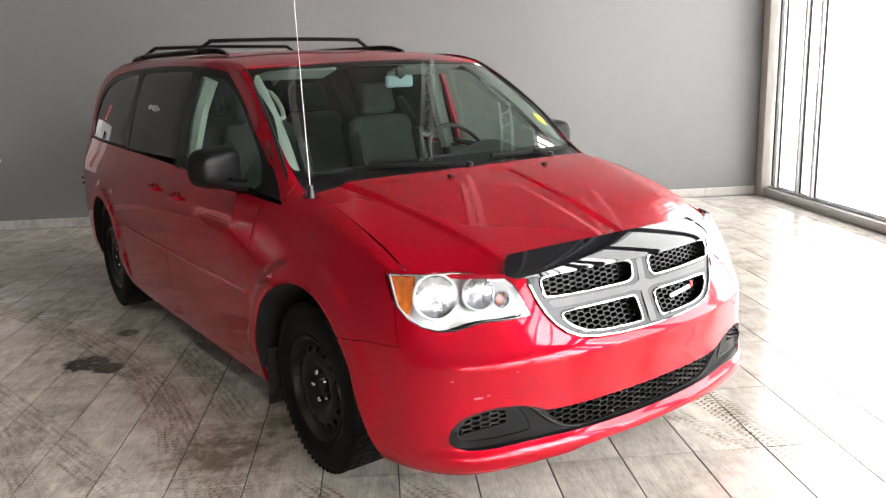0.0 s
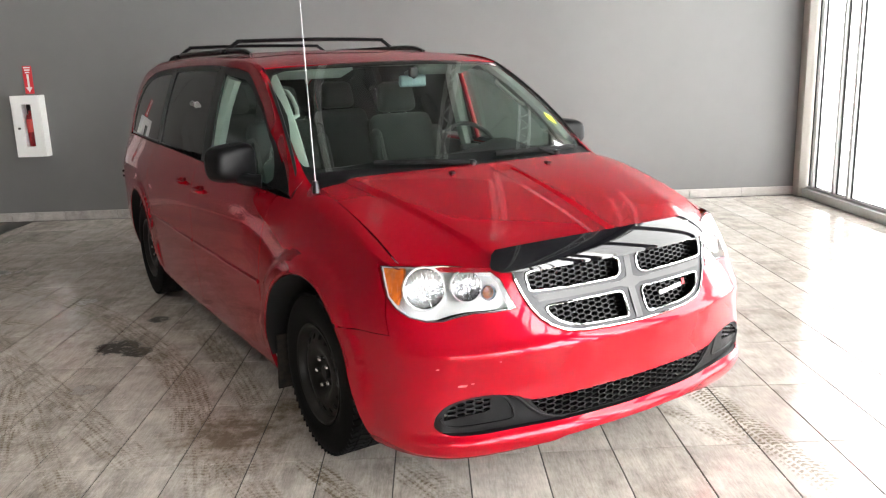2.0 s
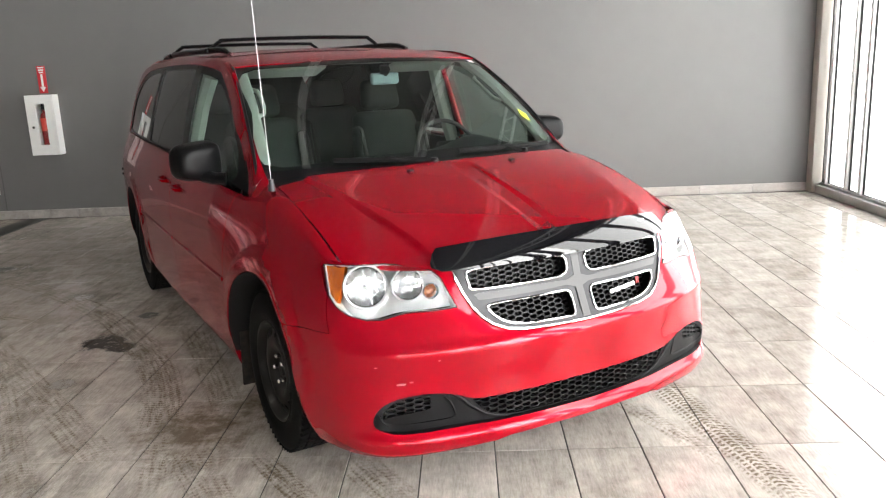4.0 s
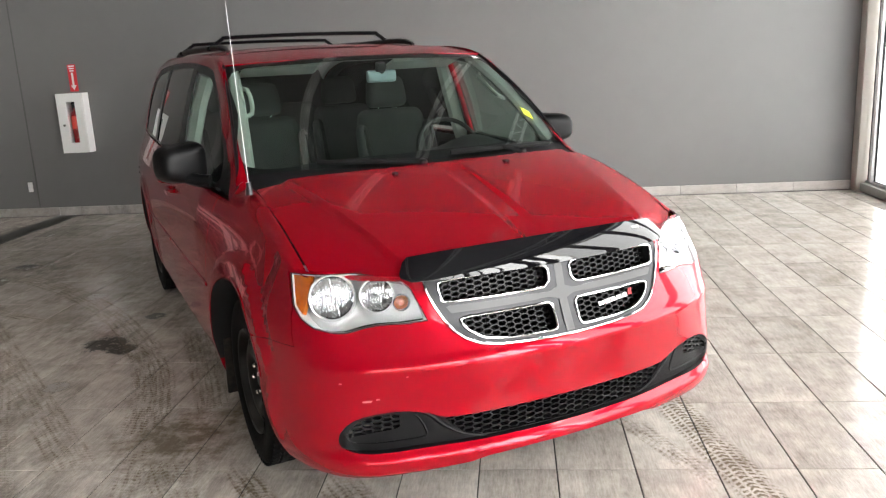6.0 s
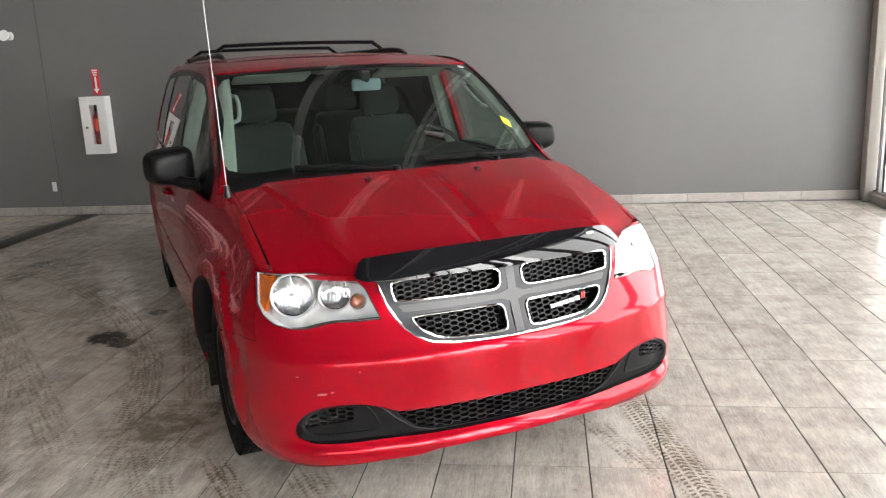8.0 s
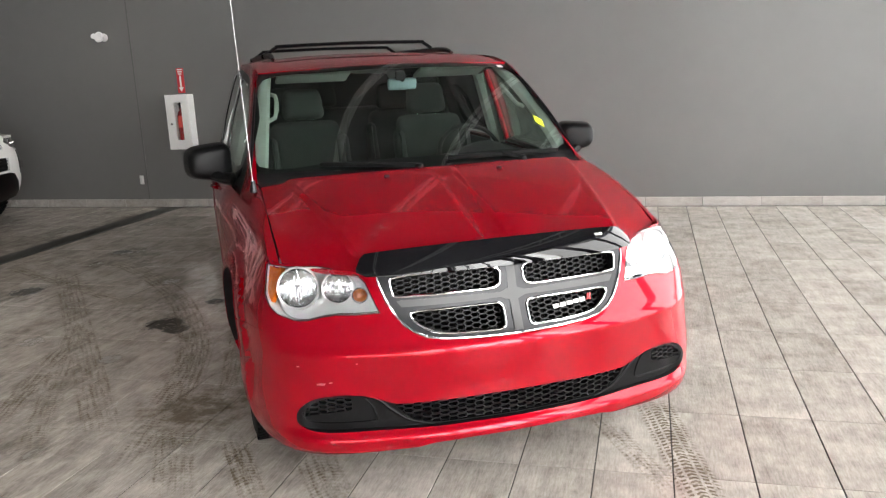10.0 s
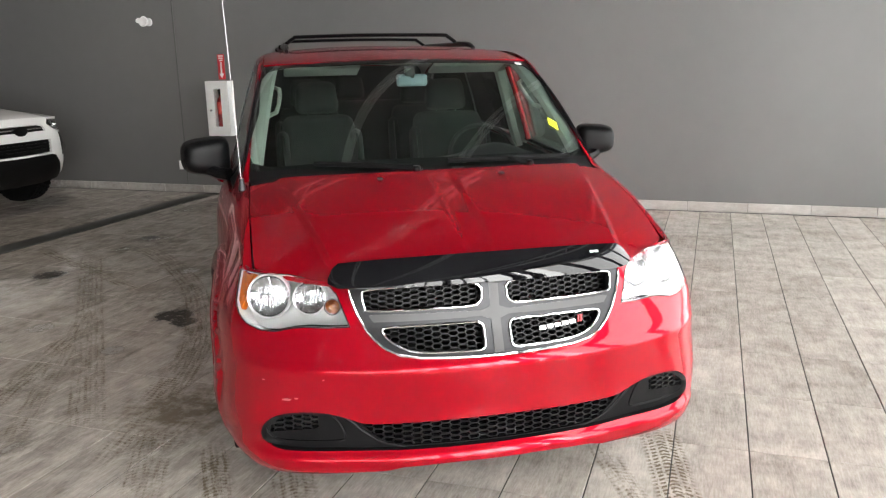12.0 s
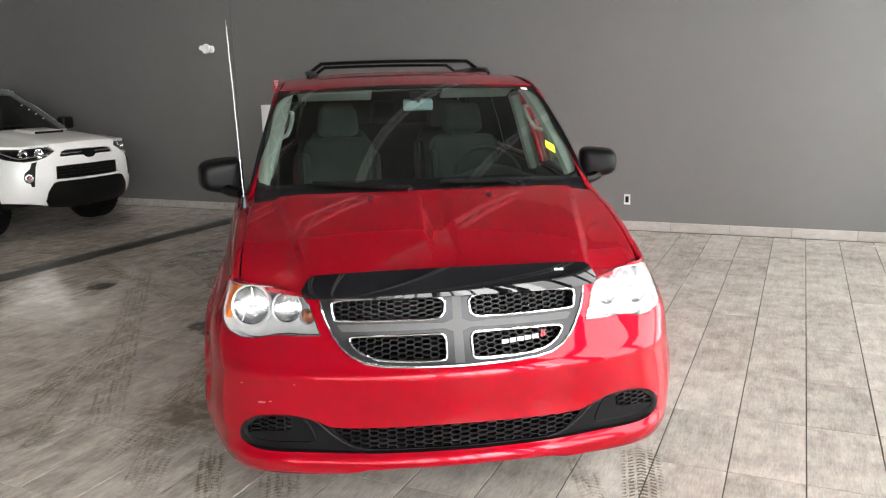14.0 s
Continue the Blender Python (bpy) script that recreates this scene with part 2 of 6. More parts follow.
    for x0, y0, x1, y1, wd, wt in ((1.22, 3.55, 1.56, 2.86, 0.14, 0.8), (-2.05, 4.05, -1.62, 3.0, 0.18, 0.9), (-1.22, 4.82, -0.55, 3.38, 0.20, 0.8), (-3.46, 5.79, -1.0, 3.01, 0.22, 0.7), (-2.35, 4.55, -1.20, 2.75, 0.17, 0.7), (-4.1, 5.9, -2.3, 5.0, 0.16, 0.8), (-0.36, 3.05, -0.02, 2.60, 0.15, 1.3), (0.05, 3.0, 0.35, 2.55, 0.2, 0.8), (-0.75, 3.2, -0.35, 2.55, 0.2, 0.8)):
        marks = op("MAXIMUM", marks, track(x0, y0, x1, y1, wd, wt))
    for cx, cy, r, a0, a1, wd, wt in ((-6.01, 1.45, 5.49, 14, 60, 0.22, 0.75), (-4.14, 2.54, 3.34, 12, 40, 0.24, 1.0), (-4.14, 2.54, 3.62, 4, 40, 0.16, 0.6)):
        marks = op("MAXIMUM", marks, bend(cx, cy, r, a0, a1, wd, wt))

    def blot(x, y, r, weight, ragged=True):
        d = n.new("ShaderNodeVectorMath")
        d.operation = "DISTANCE"
        l.new(pos, d.inputs[0])
        d.inputs[1].default_value = (x, y, 0)
        edge = op("SUBTRACT", d.outputs["Value"], op("MULTIPLY", tex(pos, 20, 5, 0.7), r * 1.5))
        if not ragged:
            return op("MULTIPLY", op("MULTIPLY", ramp(edge, r * 0.35, -r * 0.35), ramp(tex(pos, 9, 5, 0.7), 0.25, 0.60)), weight)
        return op("MULTIPLY", op("MULTIPLY", ramp(edge, r * 0.22, r * 0.0), ramp(tex(pos, 24, 4, 0.7), 0.36, 0.44)), weight)

    spots = blot(-1.69, 4.57, 0.15, 1.3)
    for x, y, r, w_ in ((-1.54, 4.47, 0.10, 1.2), (-3.34, 5.20, 0.15, 1.1), (-3.46, 6.58, 0.10, 1.0), (-1.62, 5.10, 0.08, 1.1), (-1.62, 3.91, 0.08, 0.6), (-2.36, 4.12, 0.10, 0.5), (-2.3, 5.6, 0.09, 0.5), (-2.9, 6.1, 0.10, 0.4)):
        spots = op("MAXIMUM", spots, blot(x, y, r, w_))
    wet = op("MAXIMUM", blot(-0.71, 3.32, 0.32, 1.0, False), blot(-0.48, 3.55, 0.2, 0.9, False))
    grim = op("MAXIMUM", grime, spots)
    mix2 = n.new("ShaderNodeMix")
    mix2.data_type = "RGBA"
    mix2.inputs["B"].default_value = (0.020, 0.016, 0.012, 1)
    l.new(op("MINIMUM", grim, 0.97), mix2.inputs["Factor"]), l.new(mix.outputs["Result"], mix2.inputs["A"])
    mix3 = n.new("ShaderNodeMix")
    mix3.data_type = "RGBA"
    mix3.inputs["B"].default_value = (0.130, 0.096, 0.058, 1)
    l.new(op("MINIMUM", op("MAXIMUM", wet, op("MULTIPLY", marks, 1.1)), 0.85), mix3.inputs["Factor"]), l.new(mix2.outputs["Result"], mix3.inputs["A"])
    l.new(mix3.outputs["Result"], p.inputs["Base Color"])
    l.new(op("ADD", op("MULTIPLY", grim, 0.38), op("ADD", op("MULTIPLY", fine, 0.09), rough)), p.inputs["Roughness"])
    b = n.new("ShaderNodeBump")
    b.inputs["Strength"].default_value, b.inputs["Distance"].default_value = 0.12, 0.002
    l.new(op("ADD", fine, op("MULTIPLY", marks, 1.5)), b.inputs["Height"]), l.new(b.outputs[0], p.inputs["Normal"])
    return m


TILE = tile_material("wood_look_tile", (0.640, 0.584, 0.532), (0.225, 0.198, 0.174), 0.045)
SKIRT = tile_material("skirting_tile", (0.50, 0.475, 0.45), (0.32, 0.29, 0.26), 0.3, False)


# ---- mesh tools ----
def finish(mesh, mat, smooth=True, sharp=35):
    mesh.materials.append(mat)
    if smooth:
        mesh.shade_smooth()
        mesh.set_sharp_from_angle(angle=radians(sharp))
    return mesh


def part(name, bm, mat, parent=None, label="", smooth=True, sharp=35):
    """Links a bmesh, or a mesh, as one object under a thing or a part."""
    if isinstance(bm, bmesh.types.BMesh):
        mesh = bpy.data.meshes.new(name)
        bmesh.ops.recalc_face_normals(bm, faces=bm.faces[:])
        bm.to_mesh(mesh)
        bm.free()
        finish(mesh, mat, smooth, sharp)
    else:
        mesh = bm
        if not mesh.materials:
            mesh.materials.append(mat)
    ob = new(name, mesh)
    if parent:
        ob.parent = parent
    if label:
        tagged(ob, label)
    return ob


def thing(name, m, label, category, group="", kind=""):
    ob = new(name)
    ob.empty_display_size = 0.1
    ob.matrix_world = m
    return tagged(ob, label, category, group, kind)


def block(bm, c, size, r=0.0, seg=2, m=None, taper=None):
    """Adds a box, its edges rounded by r."""
    g = bmesh.ops.create_cube(bm, size=1.0)
    v = g["verts"]
    bmesh.ops.scale(bm, vec=size, verts=v)
    if taper:
        for q in v:
            if q.co.z > 0:
                q.co.x *= taper[0]
                q.co.y *= taper[1]
    if r:
        e = list({e for q in v for e in q.link_edges})
        out = bmesh.ops.bevel(bm, geom=e, offset=r, segments=seg, profile=0.5, affect="EDGES")
        v = list({q for f in out["faces"] for q in f.verts} | {q for q in v if q.is_valid})
        # every vertex of this island
        seen, todo = set(v), list(v)
        while todo:
            q = todo.pop()
            for e in q.link_edges:
                o = e.other_vert(q)
                if o not in seen:
                    seen.add(o)
                    todo.append(o)
        v = list(seen)
    mat = Matrix.Translation(c) @ (m or Matrix())
    bmesh.ops.transform(bm, matrix=mat, verts=v)
    return v


def lathe(bm, profile, n=32, m=None, closed=False):
    """Turns (radius, height) pairs round z, then moves them by m."""
    m = m or Matrix()
    rings = []
    for r, h in profile:
        rings.append([bm.verts.new(m @ Vector((r * math.cos(2 * math.pi * k / n), r * math.sin(2 * math.pi * k / n), h))) for k in range(n)])
    pairs = list(zip(rings, rings[1:])) + ([(rings[-1], rings[0])] if closed else [])
    for a, b in pairs:
        for k in range(n):
            bm.faces.new((a[k], a[(k + 1) % n], b[(k + 1) % n], b[k]))
    return rings


def tube(bm, pts, r, n=8, cap=True, flat=1.0, closed=False):
    """A round bar along points; r is one radius or one for each point."""
    pts = [Vector(p) for p in pts]
    rr = r if isinstance(r, (list, tuple)) else [r] * len(pts)
    rings, up = [], None
    for i, p in enumerate(pts):
        a, b = (pts[i - 1], pts[(i + 1) % len(pts)]) if closed else (pts[max(i - 1, 0)], pts[min(i + 1, len(pts) - 1)])
        d = (b - a).normalized()
        if up is None:
            up = d.orthogonal().normalized() if abs(d.z) > 0.9 else Vector((0, 0, 1))
        side = d.cross(up).normalized()
        up2 = side.cross(d).normalized()
        rings.append([bm.verts.new(p + rr[i] * (math.cos(2 * math.pi * k / n) * side + flat * math.sin(2 * math.pi * k / n) * up2)) for k in range(n)])
    for a, b in list(zip(rings, rings[1:])) + ([(rings[-1], rings[0])] if closed else []):
        for k in range(n):
            bm.faces.new((a[k], a[(k + 1) % n], b[(k + 1) % n], b[k]))
    if cap and not closed:
        bm.faces.new(rings[0]), bm.faces.new(rings[-1])


def spline(xs, ys):
    """Natural cubic spline through the knots, straight beyond the ends."""
    xs, ys = np.array(xs, float), np.array(ys, float)
    n, h = len(xs), np.diff(xs)
    a, b = np.eye(n), np.zeros(n)
    for i in range(1, n - 1):
        a[i, i - 1:i + 2] = h[i - 1], 2 * (h[i - 1] + h[i]), h[i]
        b[i] = 6 * ((ys[i + 1] - ys[i]) / h[i] - (ys[i] - ys[i - 1]) / h[i - 1])
    m = np.linalg.solve(a, b)
    k0 = (ys[1] - ys[0]) / h[0] - h[0] * (2 * m[0] + m[1]) / 6
    k1 = (ys[-1] - ys[-2]) / h[-1] + h[-1] * (m[-2] + 2 * m[-1]) / 6

    def at(x):
        x = np.asarray(x, float)
        c = np.clip(x, xs[0], xs[-1])
        i = np.clip(np.searchsorted(xs, c) - 1, 0, n - 2)
        d, e, w = xs[i + 1] - c, c - xs[i], h[i]
        v = (m[i] * d ** 3 + m[i + 1] * e ** 3) / (6 * w) + (ys[i] / w - m[i] * w / 6) * d + (ys[i + 1] / w - m[i + 1] * w / 6) * e
        return v + np.where(x < xs[0], (x - xs[0]) * k0, 0) + np.where(x > xs[-1], (x - xs[-1]) * k1, 0)
    return at


def smooth_line(knots, n=6, closed=False):
    """A rounded line through plane points."""
    k = np.array(knots, float)
    out, m = [], len(k)
    for i in range(m if closed else m - 1):
        p0, p1, p2, p3 = (k[(i + j) % m] for j in (-1, 0, 1, 2)) if closed else (k[max(i - 1, 0)], k[i], k[i + 1], k[min(i + 2, m - 1)])
        for t in np.arange(n) / n:
            out.append(tuple(0.5 * (2 * p1 + (p2 - p0) * t + (2 * p0 - 5 * p1 + 4 * p2 - p3) * t ** 2 + (3 * p1 - p0 - 3 * p2 + p3) * t ** 3)))
    return out if closed else out + [tuple(k[-1])]


def inset(poly, d):
    """The outline moved inwards by d."""
    p = np.array(poly, float)
    area = np.sum(p[:, 0] * np.roll(p[:, 1], -1) - np.roll(p[:, 0], -1) * p[:, 1])
    a, b = p - np.roll(p, 1, 0), np.roll(p, -1, 0) - p
    a, b = a / (np.linalg.norm(a, axis=1)[:, None] + 1e-9), b / (np.linalg.norm(b, axis=1)[:, None] + 1e-9)
    na, nb = np.stack([-a[:, 1], a[:, 0]], 1), np.stack([-b[:, 1], b[:, 0]], 1)
    m = na + nb
    m /= np.maximum(np.sum(m * na, 1), 0.35)[:, None] * 1.0
    return [tuple(q) for q in p + (m if area > 0 else -m) * d]


def normal_of(fn, a, b, sign):
    e = 1e-3
    n = np.cross(fn(a + e, b) - fn(a - e, b), fn(a, b + e) - fn(a, b - e))
    return sign * n / (np.linalg.norm(n, axis=-1)[:, None] + 1e-12)


def sheet(outlines, fn, step=(0.05, 0.05), sign=1, lift=0.0, rim=0.012, name="panel"):
    """A panel: plane outlines (the first round, the others holes) laid on the surface fn, with true normals and a turned-in rim."""
    bm = bmesh.new()
    for ol in outlines:
        vs = [bm.verts.new((x, y, 0)) for x, y in ol]
        for i in range(len(vs)):
            bm.edges.new((vs[i - 1], vs[i]))
    bmesh.ops.triangle_fill(bm, use_beauty=True, use_dissolve=False, edges=bm.edges[:], normal=(0, 0, 1))
    pts = np.array([v.co[:2] for v in bm.verts])
    for k in (0, 1):
        lo, hi = pts[:, k].min(), pts[:, k].max()
        count = max(1, round((hi - lo) / step[k]))
        no = (1, 0, 0) if k == 0 else (0, 1, 0)
        for j in range(1, count):
            at = lo + (hi - lo) * j / count
            bmesh.ops.bisect_plane(bm, geom=bm.verts[:] + bm.edges[:] + bm.faces[:], dist=1e-5, plane_co=tuple(at * c for c in no), plane_no=no)
    bm.verts.index_update()
    ab = np.array([v.co[:2] for v in bm.verts])
    faces = [[v.index for v in f.verts] for f in bm.faces]
    border = [(e.verts[0].index, e.verts[1].index) for e in bm.edges if len(e.link_faces) == 1]
    bm.free()
    nor = normal_of(fn, ab[:, 0], ab[:, 1], sign)
    pos = fn(ab[:, 0], ab[:, 1]) + nor * lift
    verts, norms = [tuple(p) for p in pos], [tuple(q) for q in nor]
    f0 = faces[0]
    fnorm = np.cross(pos[f0[1]] - pos[f0[0]], pos[f0[2]] - pos[f0[0]])
    if fnorm @ nor[f0[0]] < 0:
        faces = [f[::-1] for f in faces]
    if rim:
        for i, j in border:
            base = len(verts)
            quad = [pos[i], pos[j], pos[j] - nor[j] * rim, pos[i] - nor[i] * rim]
            q = np.cross(quad[1] - quad[0], quad[3] - quad[0])
            q = q / (np.linalg.norm(q) + 1e-12)
            verts += [tuple(v) for v in quad]
            norms += [tuple(q)] * 4
            faces.append((base, base + 1, base + 2, base + 3))
    mesh = bpy.data.meshes.new(name)
    mesh.from_pydata(verts, [], faces)
    mesh.shade_smooth()
    mesh.normals_split_custom_set_from_vertices(norms)
    return mesh


def bridge(a, b, ta, tb, t0, t1, nt, nw, sign=1, name="strip", mirror=False):
    """A strip between two curves that leaves each along its tangent."""
    def fn(t, w):
        p, q, u, v = a(t), b(t), ta(t), tb(t)
        d = np.linalg.norm(q - p, axis=-1)[..., None]
        w = w[..., None]
        r = (2 * w ** 3 - 3 * w ** 2 + 1) * p + (w ** 3 - 2 * w ** 2 + w) * u * d + (3 * w ** 2 - 2 * w ** 3) * q + (w ** 3 - w ** 2) * v * d
        return r * np.array([-1, 1, 1]) if mirror else r
    return grid(fn, (t0, t1), (0, 1), nt, nw, -sign if mirror else sign, name)


def grid(fn, ra, rb, na, nb, sign=1, name="sheet"):
    """A plain smooth sheet over a rectangle."""
    a, b = np.meshgrid(np.linspace(*ra, na), np.linspace(*rb, nb), indexing="ij")
    a, b = a.ravel(), b.ravel()
    nor, pos = normal_of(fn, a, b, sign), fn(a, b)
    faces = []
    for i in range(na - 1):
        for j in range(nb - 1):
            k = i * nb + j
            faces.append((k, k + nb, k + nb + 1, k + 1) if sign > 0 else (k, k + 1, k + nb + 1, k + nb))
    mesh = bpy.data.meshes.new(name)
    mesh.from_pydata([tuple(p) for p in pos], [], faces)
    mesh.shade_smooth()
    mesh.normals_split_custom_set_from_vertices([tuple(q) for q in nor])
    return mesh


def soft(poly, rounds=2):
    """The outline with its corners cut round."""
    p = np.array(poly, float)
    for _ in range(rounds):
        q = np.roll(p, -1, 0)
        p = np.stack([p * .78 + q * .22, p * .22 + q * .78], 1).reshape(-1, 2)
    return [tuple(v) for v in p]


def inside(poly, x, y):
    hit, n = False, len(poly)
    for i in range(n):
        (x0, y0), (x1, y1) = poly[i - 1], poly[i]
        if (y0 > y) != (y1 > y) and x < (x1 - x0) * (y - y0) / (y1 - y0) + x0:
            hit = not hit
    return hit


def honeycomb(poly, fn, wide, high, bar, depth, sign=1, name="mesh_insert"):
    """A net of flat hexagonal cells inside an outline, laid on the surface fn."""
    verts, faces = [], []
    p = np.array(poly)
    (x0, y0), (x1, y1) = p.min(0), p.max(0)
    cell = np.array([(-0.5, 0), (-0.3, 0.5), (0.3, 0.5), (0.5, 0), (0.3, -0.5), (-0.3, -0.5)])
    cols, rows = int((x1 - x0) / (wide * 0.8)) + 2, int((y1 - y0) / high) + 2
    for c in range(cols):
        for r in range(rows):
            cx, cy = x0 + c * wide * 0.8, y0 + (r + 0.5 * (c % 2)) * high
            if not inside(poly, cx, cy):
                continue
            out, inn = cell * (wide, high) + (cx, cy), cell * (wide - 2.4 * bar, high - 2 * bar) + (cx, cy)
            k = len(verts)
            for ring, dep in ((out, 0.0), (inn, 0.0), (inn, depth)):
                q = fn(ring[:, 0], ring[:, 1]) - normal_of(fn, ring[:, 0], ring[:, 1], sign) * dep
                verts += [tuple(v) for v in q]
            for i in range(6):
                j = (i + 1) % 6
                faces += [(k + i, k + j, k + 6 + j, k + 6 + i), (k + 6 + i, k + 6 + j, k + 12 + j, k + 12 + i)]
    mesh = bpy.data.meshes.new(name)
    mesh.from_pydata(verts, [], faces)
    return mesh


# ---- the room ----
WALL_Y, SIDE_X, FRONT_Y, LEFT_X, TOP = 9.095, 4.50, -12.0, -13.0, 4.6
MID_Y, LONG = (WALL_Y + FRONT_Y) / 2, WALL_Y - FRONT_Y + 0.4


def slab(name, c, size, mat, label, r=0.0, category="", kind="structure"):
    bm = bmesh.new()
    block(bm, c, size, r)
    return tagged(part(name, bm, mat, smooth=bool(r)), label, category, kind=kind)


slab("wall_north", (-4.2, WALL_Y + 0.1, TOP / 2), (17.8, 0.2, TOP), WALL, "grey painted plaster wall of the showroom", category="wall")
slab("wall_west", (LEFT_X - 0.1, MID_Y, TOP / 2), (0.2, LONG, TOP), WALL, "grey painted plaster wall of the showroom", category="wall")
slab("ceiling", (-4.2, MID_Y, TOP + 0.1), (17.9, LONG + 0.3, 0.2), CEIL, "grey corrugated ceiling above steel joists", category="ceiling")
slab("ground", (0, 0, -0.45), (600, 600, 0.3), SNOW, "snow-covered ground outside the showroom", category="ground")
slab("floor", (-4.2, MID_Y, -0.154), (17.6, LONG, 0.30), GROUT, "dark grout bed under the floor tiles", category="floor")

# front wall behind the camera's start; its glazed right half is added for daylight
slab("wall_south", (-6.75, FRONT_Y - 0.1, TOP / 2), (12.5, 0.2, TOP), WALL, "grey painted plaster wall of the showroom", category="wall")
slab("wall_south_head", (2.0, FRONT_Y - 0.1, 3.9), (5.0, 0.2, 1.4), WALL, "grey wall strip above the glazing", category="wall")
slab("wall_south_sill", (2.0, FRONT_Y - 0.1, 0.06), (5.0, 0.2, 0.12), FRAME, "low silver sill under the glazing", category="sill")
slab("wall_east_head", (SIDE_X + 0.1, MID_Y, 4.42), (0.2, LONG, 0.36), WALL, "grey wall strip above the glazing", category="wall")
slab("wall_east", (SIDE_X + 0.1, 0.35, 2.12), (0.2, 0.3, 4.24), WALL, "grey painted plaster pier between the glazed bays", category="wall")
slab("wall_east_pier", (SIDE_X + 0.1, -2.85, 2.12), (0.2, 0.3, 4.24), WALL, "grey painted plaster pier between the glazed bays", category="wall")
slab("wall_east_end", (SIDE_X + 0.1, (FRONT_Y - 11.4) / 2, 2.12), (0.2, -11.4 - FRONT_Y, 4.24), WALL, "grey painted plaster wall beyond the glazing", category="wall")
slab("column_corner", (SIDE_X - 0.03, WALL_Y - 0.075, TOP / 2), (0.12, 0.15, TOP), COLUMN, "narrow beige corner post beside the glazing", 0.006, "column")
slab("column_south", (SIDE_X + 0.1, FRONT_Y, TOP / 2), (0.22, 0.3, TOP), COLUMN, "beige corner post beside the glazing", 0.006, "column")


def glazing(name, start, length, along, mullions, label, top=4.24):
    """A storefront window: sill, jambs, mullions, and a pane between each pair."""
    m = Matrix.Translation((start[0], start[1], 0)) @ Matrix.Rotation(along, 4, "Z")
    win = thing(name, m, label, "window", kind="structure")
    bm = bmesh.new()
    block(bm, (length / 2, 0.0, 0.045), (length, 0.16, 0.09), 0.006)
    part("window_sill", bm, FRAME, win, "silver aluminium sill")
    bm = bmesh.new()
    block(bm, (length / 2, 0.0, 0.105), (length, 0.06, 0.03), 0.004)
    part("bottom_rail", bm, FRAME, win)
    bm = bmesh.new()
    block(bm, (length / 2, 0.0, top - 0.03), (length, 0.1, 0.06), 0.004)
    part("top_rail", bm, FRAME, win)
    edges = [0.0] + [p for p, _ in mullions] + [length]
    for p, w in mullions:
        bm = bmesh.new()
        block(bm, (p, 0.0, top / 2 + 0.03), (w, 0.10, top - 0.18), 0.004)
        block(bm, (p, -0.052, top / 2 + 0.03), (w * 0.35, 0.012, top - 0.18), 0.002)
        part("mullion", bm, FRAME, win)
    for a, b in zip(edges, edges[1:]):
        bm = bmesh.new()
        block(bm, ((a + b) / 2, 0.02, top / 2 + 0.03), (b - a - 0.01, 0.012, top - 0.19))
        pane = part("pane", bm, PANE, win, smooth=False)
        pane.visible_shadow = False
        bm = bmesh.new()
        block(bm, (a + 0.031, -0.012, top / 2 + 0.03), (0.010, 0.016, top - 0.2))
        part("gasket", bm, BLACK, win, smooth=False)
        bm = bmesh.new()
        block(bm, ((a + b) / 2, -0.012, 0.126), (b - a - 0.06, 0.016, 0.008))
        part("gasket", bm, BLACK, win, smooth=False)
    return win


side = [(0.150, 0.05), (0.625, 0.035), (0.925, 0.05)]
p_ = 1.50
while p_ < 7.0:
    p_ += 1.62
    side.append((p_, 0.06 if p_ < 3 else 0.34))
glazing("window_1", (SIDE_X + 0.03, WALL_Y - 0.15), 8.44, radians(-90), side, "floor-to-ceiling showroom glazing in silver aluminium frames")
# unseen bays, added so that daylight reaches the van's front and the floor
glazing("window_3", (SIDE_X + 0.03, -3.0), 8.4, radians(-90), [(k * 1.4, 0.06) for k in range(1, 6)], "floor-to-ceiling showroom glazing in silver aluminium frames")
glazing("window_4", (SIDE_X + 0.03, 0.2), 2.9, radians(-90), [(0.97, 0.06), (1.94, 0.06)], "floor-to-ceiling showroom glazing in silver aluminium frames")
glazing("window_2", (-0.5, FRONT_Y - 0.02), 4.9, 0.0, [(1.63, 0.06), (3.27, 0.06)], "unseen tall glazing added for daylight, in silver aluminium frames", 3.2)

# open-web joists under the ceiling
for k in range(9):
    x = -12.2 + 1.95 * k
    joist = thing("roof_joist", pose(x, 0, 0), "pale steel open-web roof joist under the ceiling", "joist", "roof joists")
    for nm, z in (("top_chord", TOP - 0.05), ("bottom_chord", TOP - 0.48)):
        bm = bmesh.new()
        block(bm, (0, MID_Y, z), (0.07, LONG - 0.6, 0.05))
        part(nm, bm, JOIST, joist, smooth=False)
    bm = bmesh.new()
    for j in range(50):
        y = FRONT_Y + 0.4 + j * 0.4
        za, zb = (TOP - 0.07, TOP - 0.46) if j % 2 else (TOP - 0.46, TOP - 0.07)
        tube(bm, [(0, y, za), (0, y + 0.4, zb)], 0.016, 5)
    part("web_rod", bm, JOIST, joist)

slab("floor_drain", (-4.47, -1.45, 0.0), (0.26, 21.0, 0.008), STRIP, "dark flush strip across the tiled floor", category="drain")

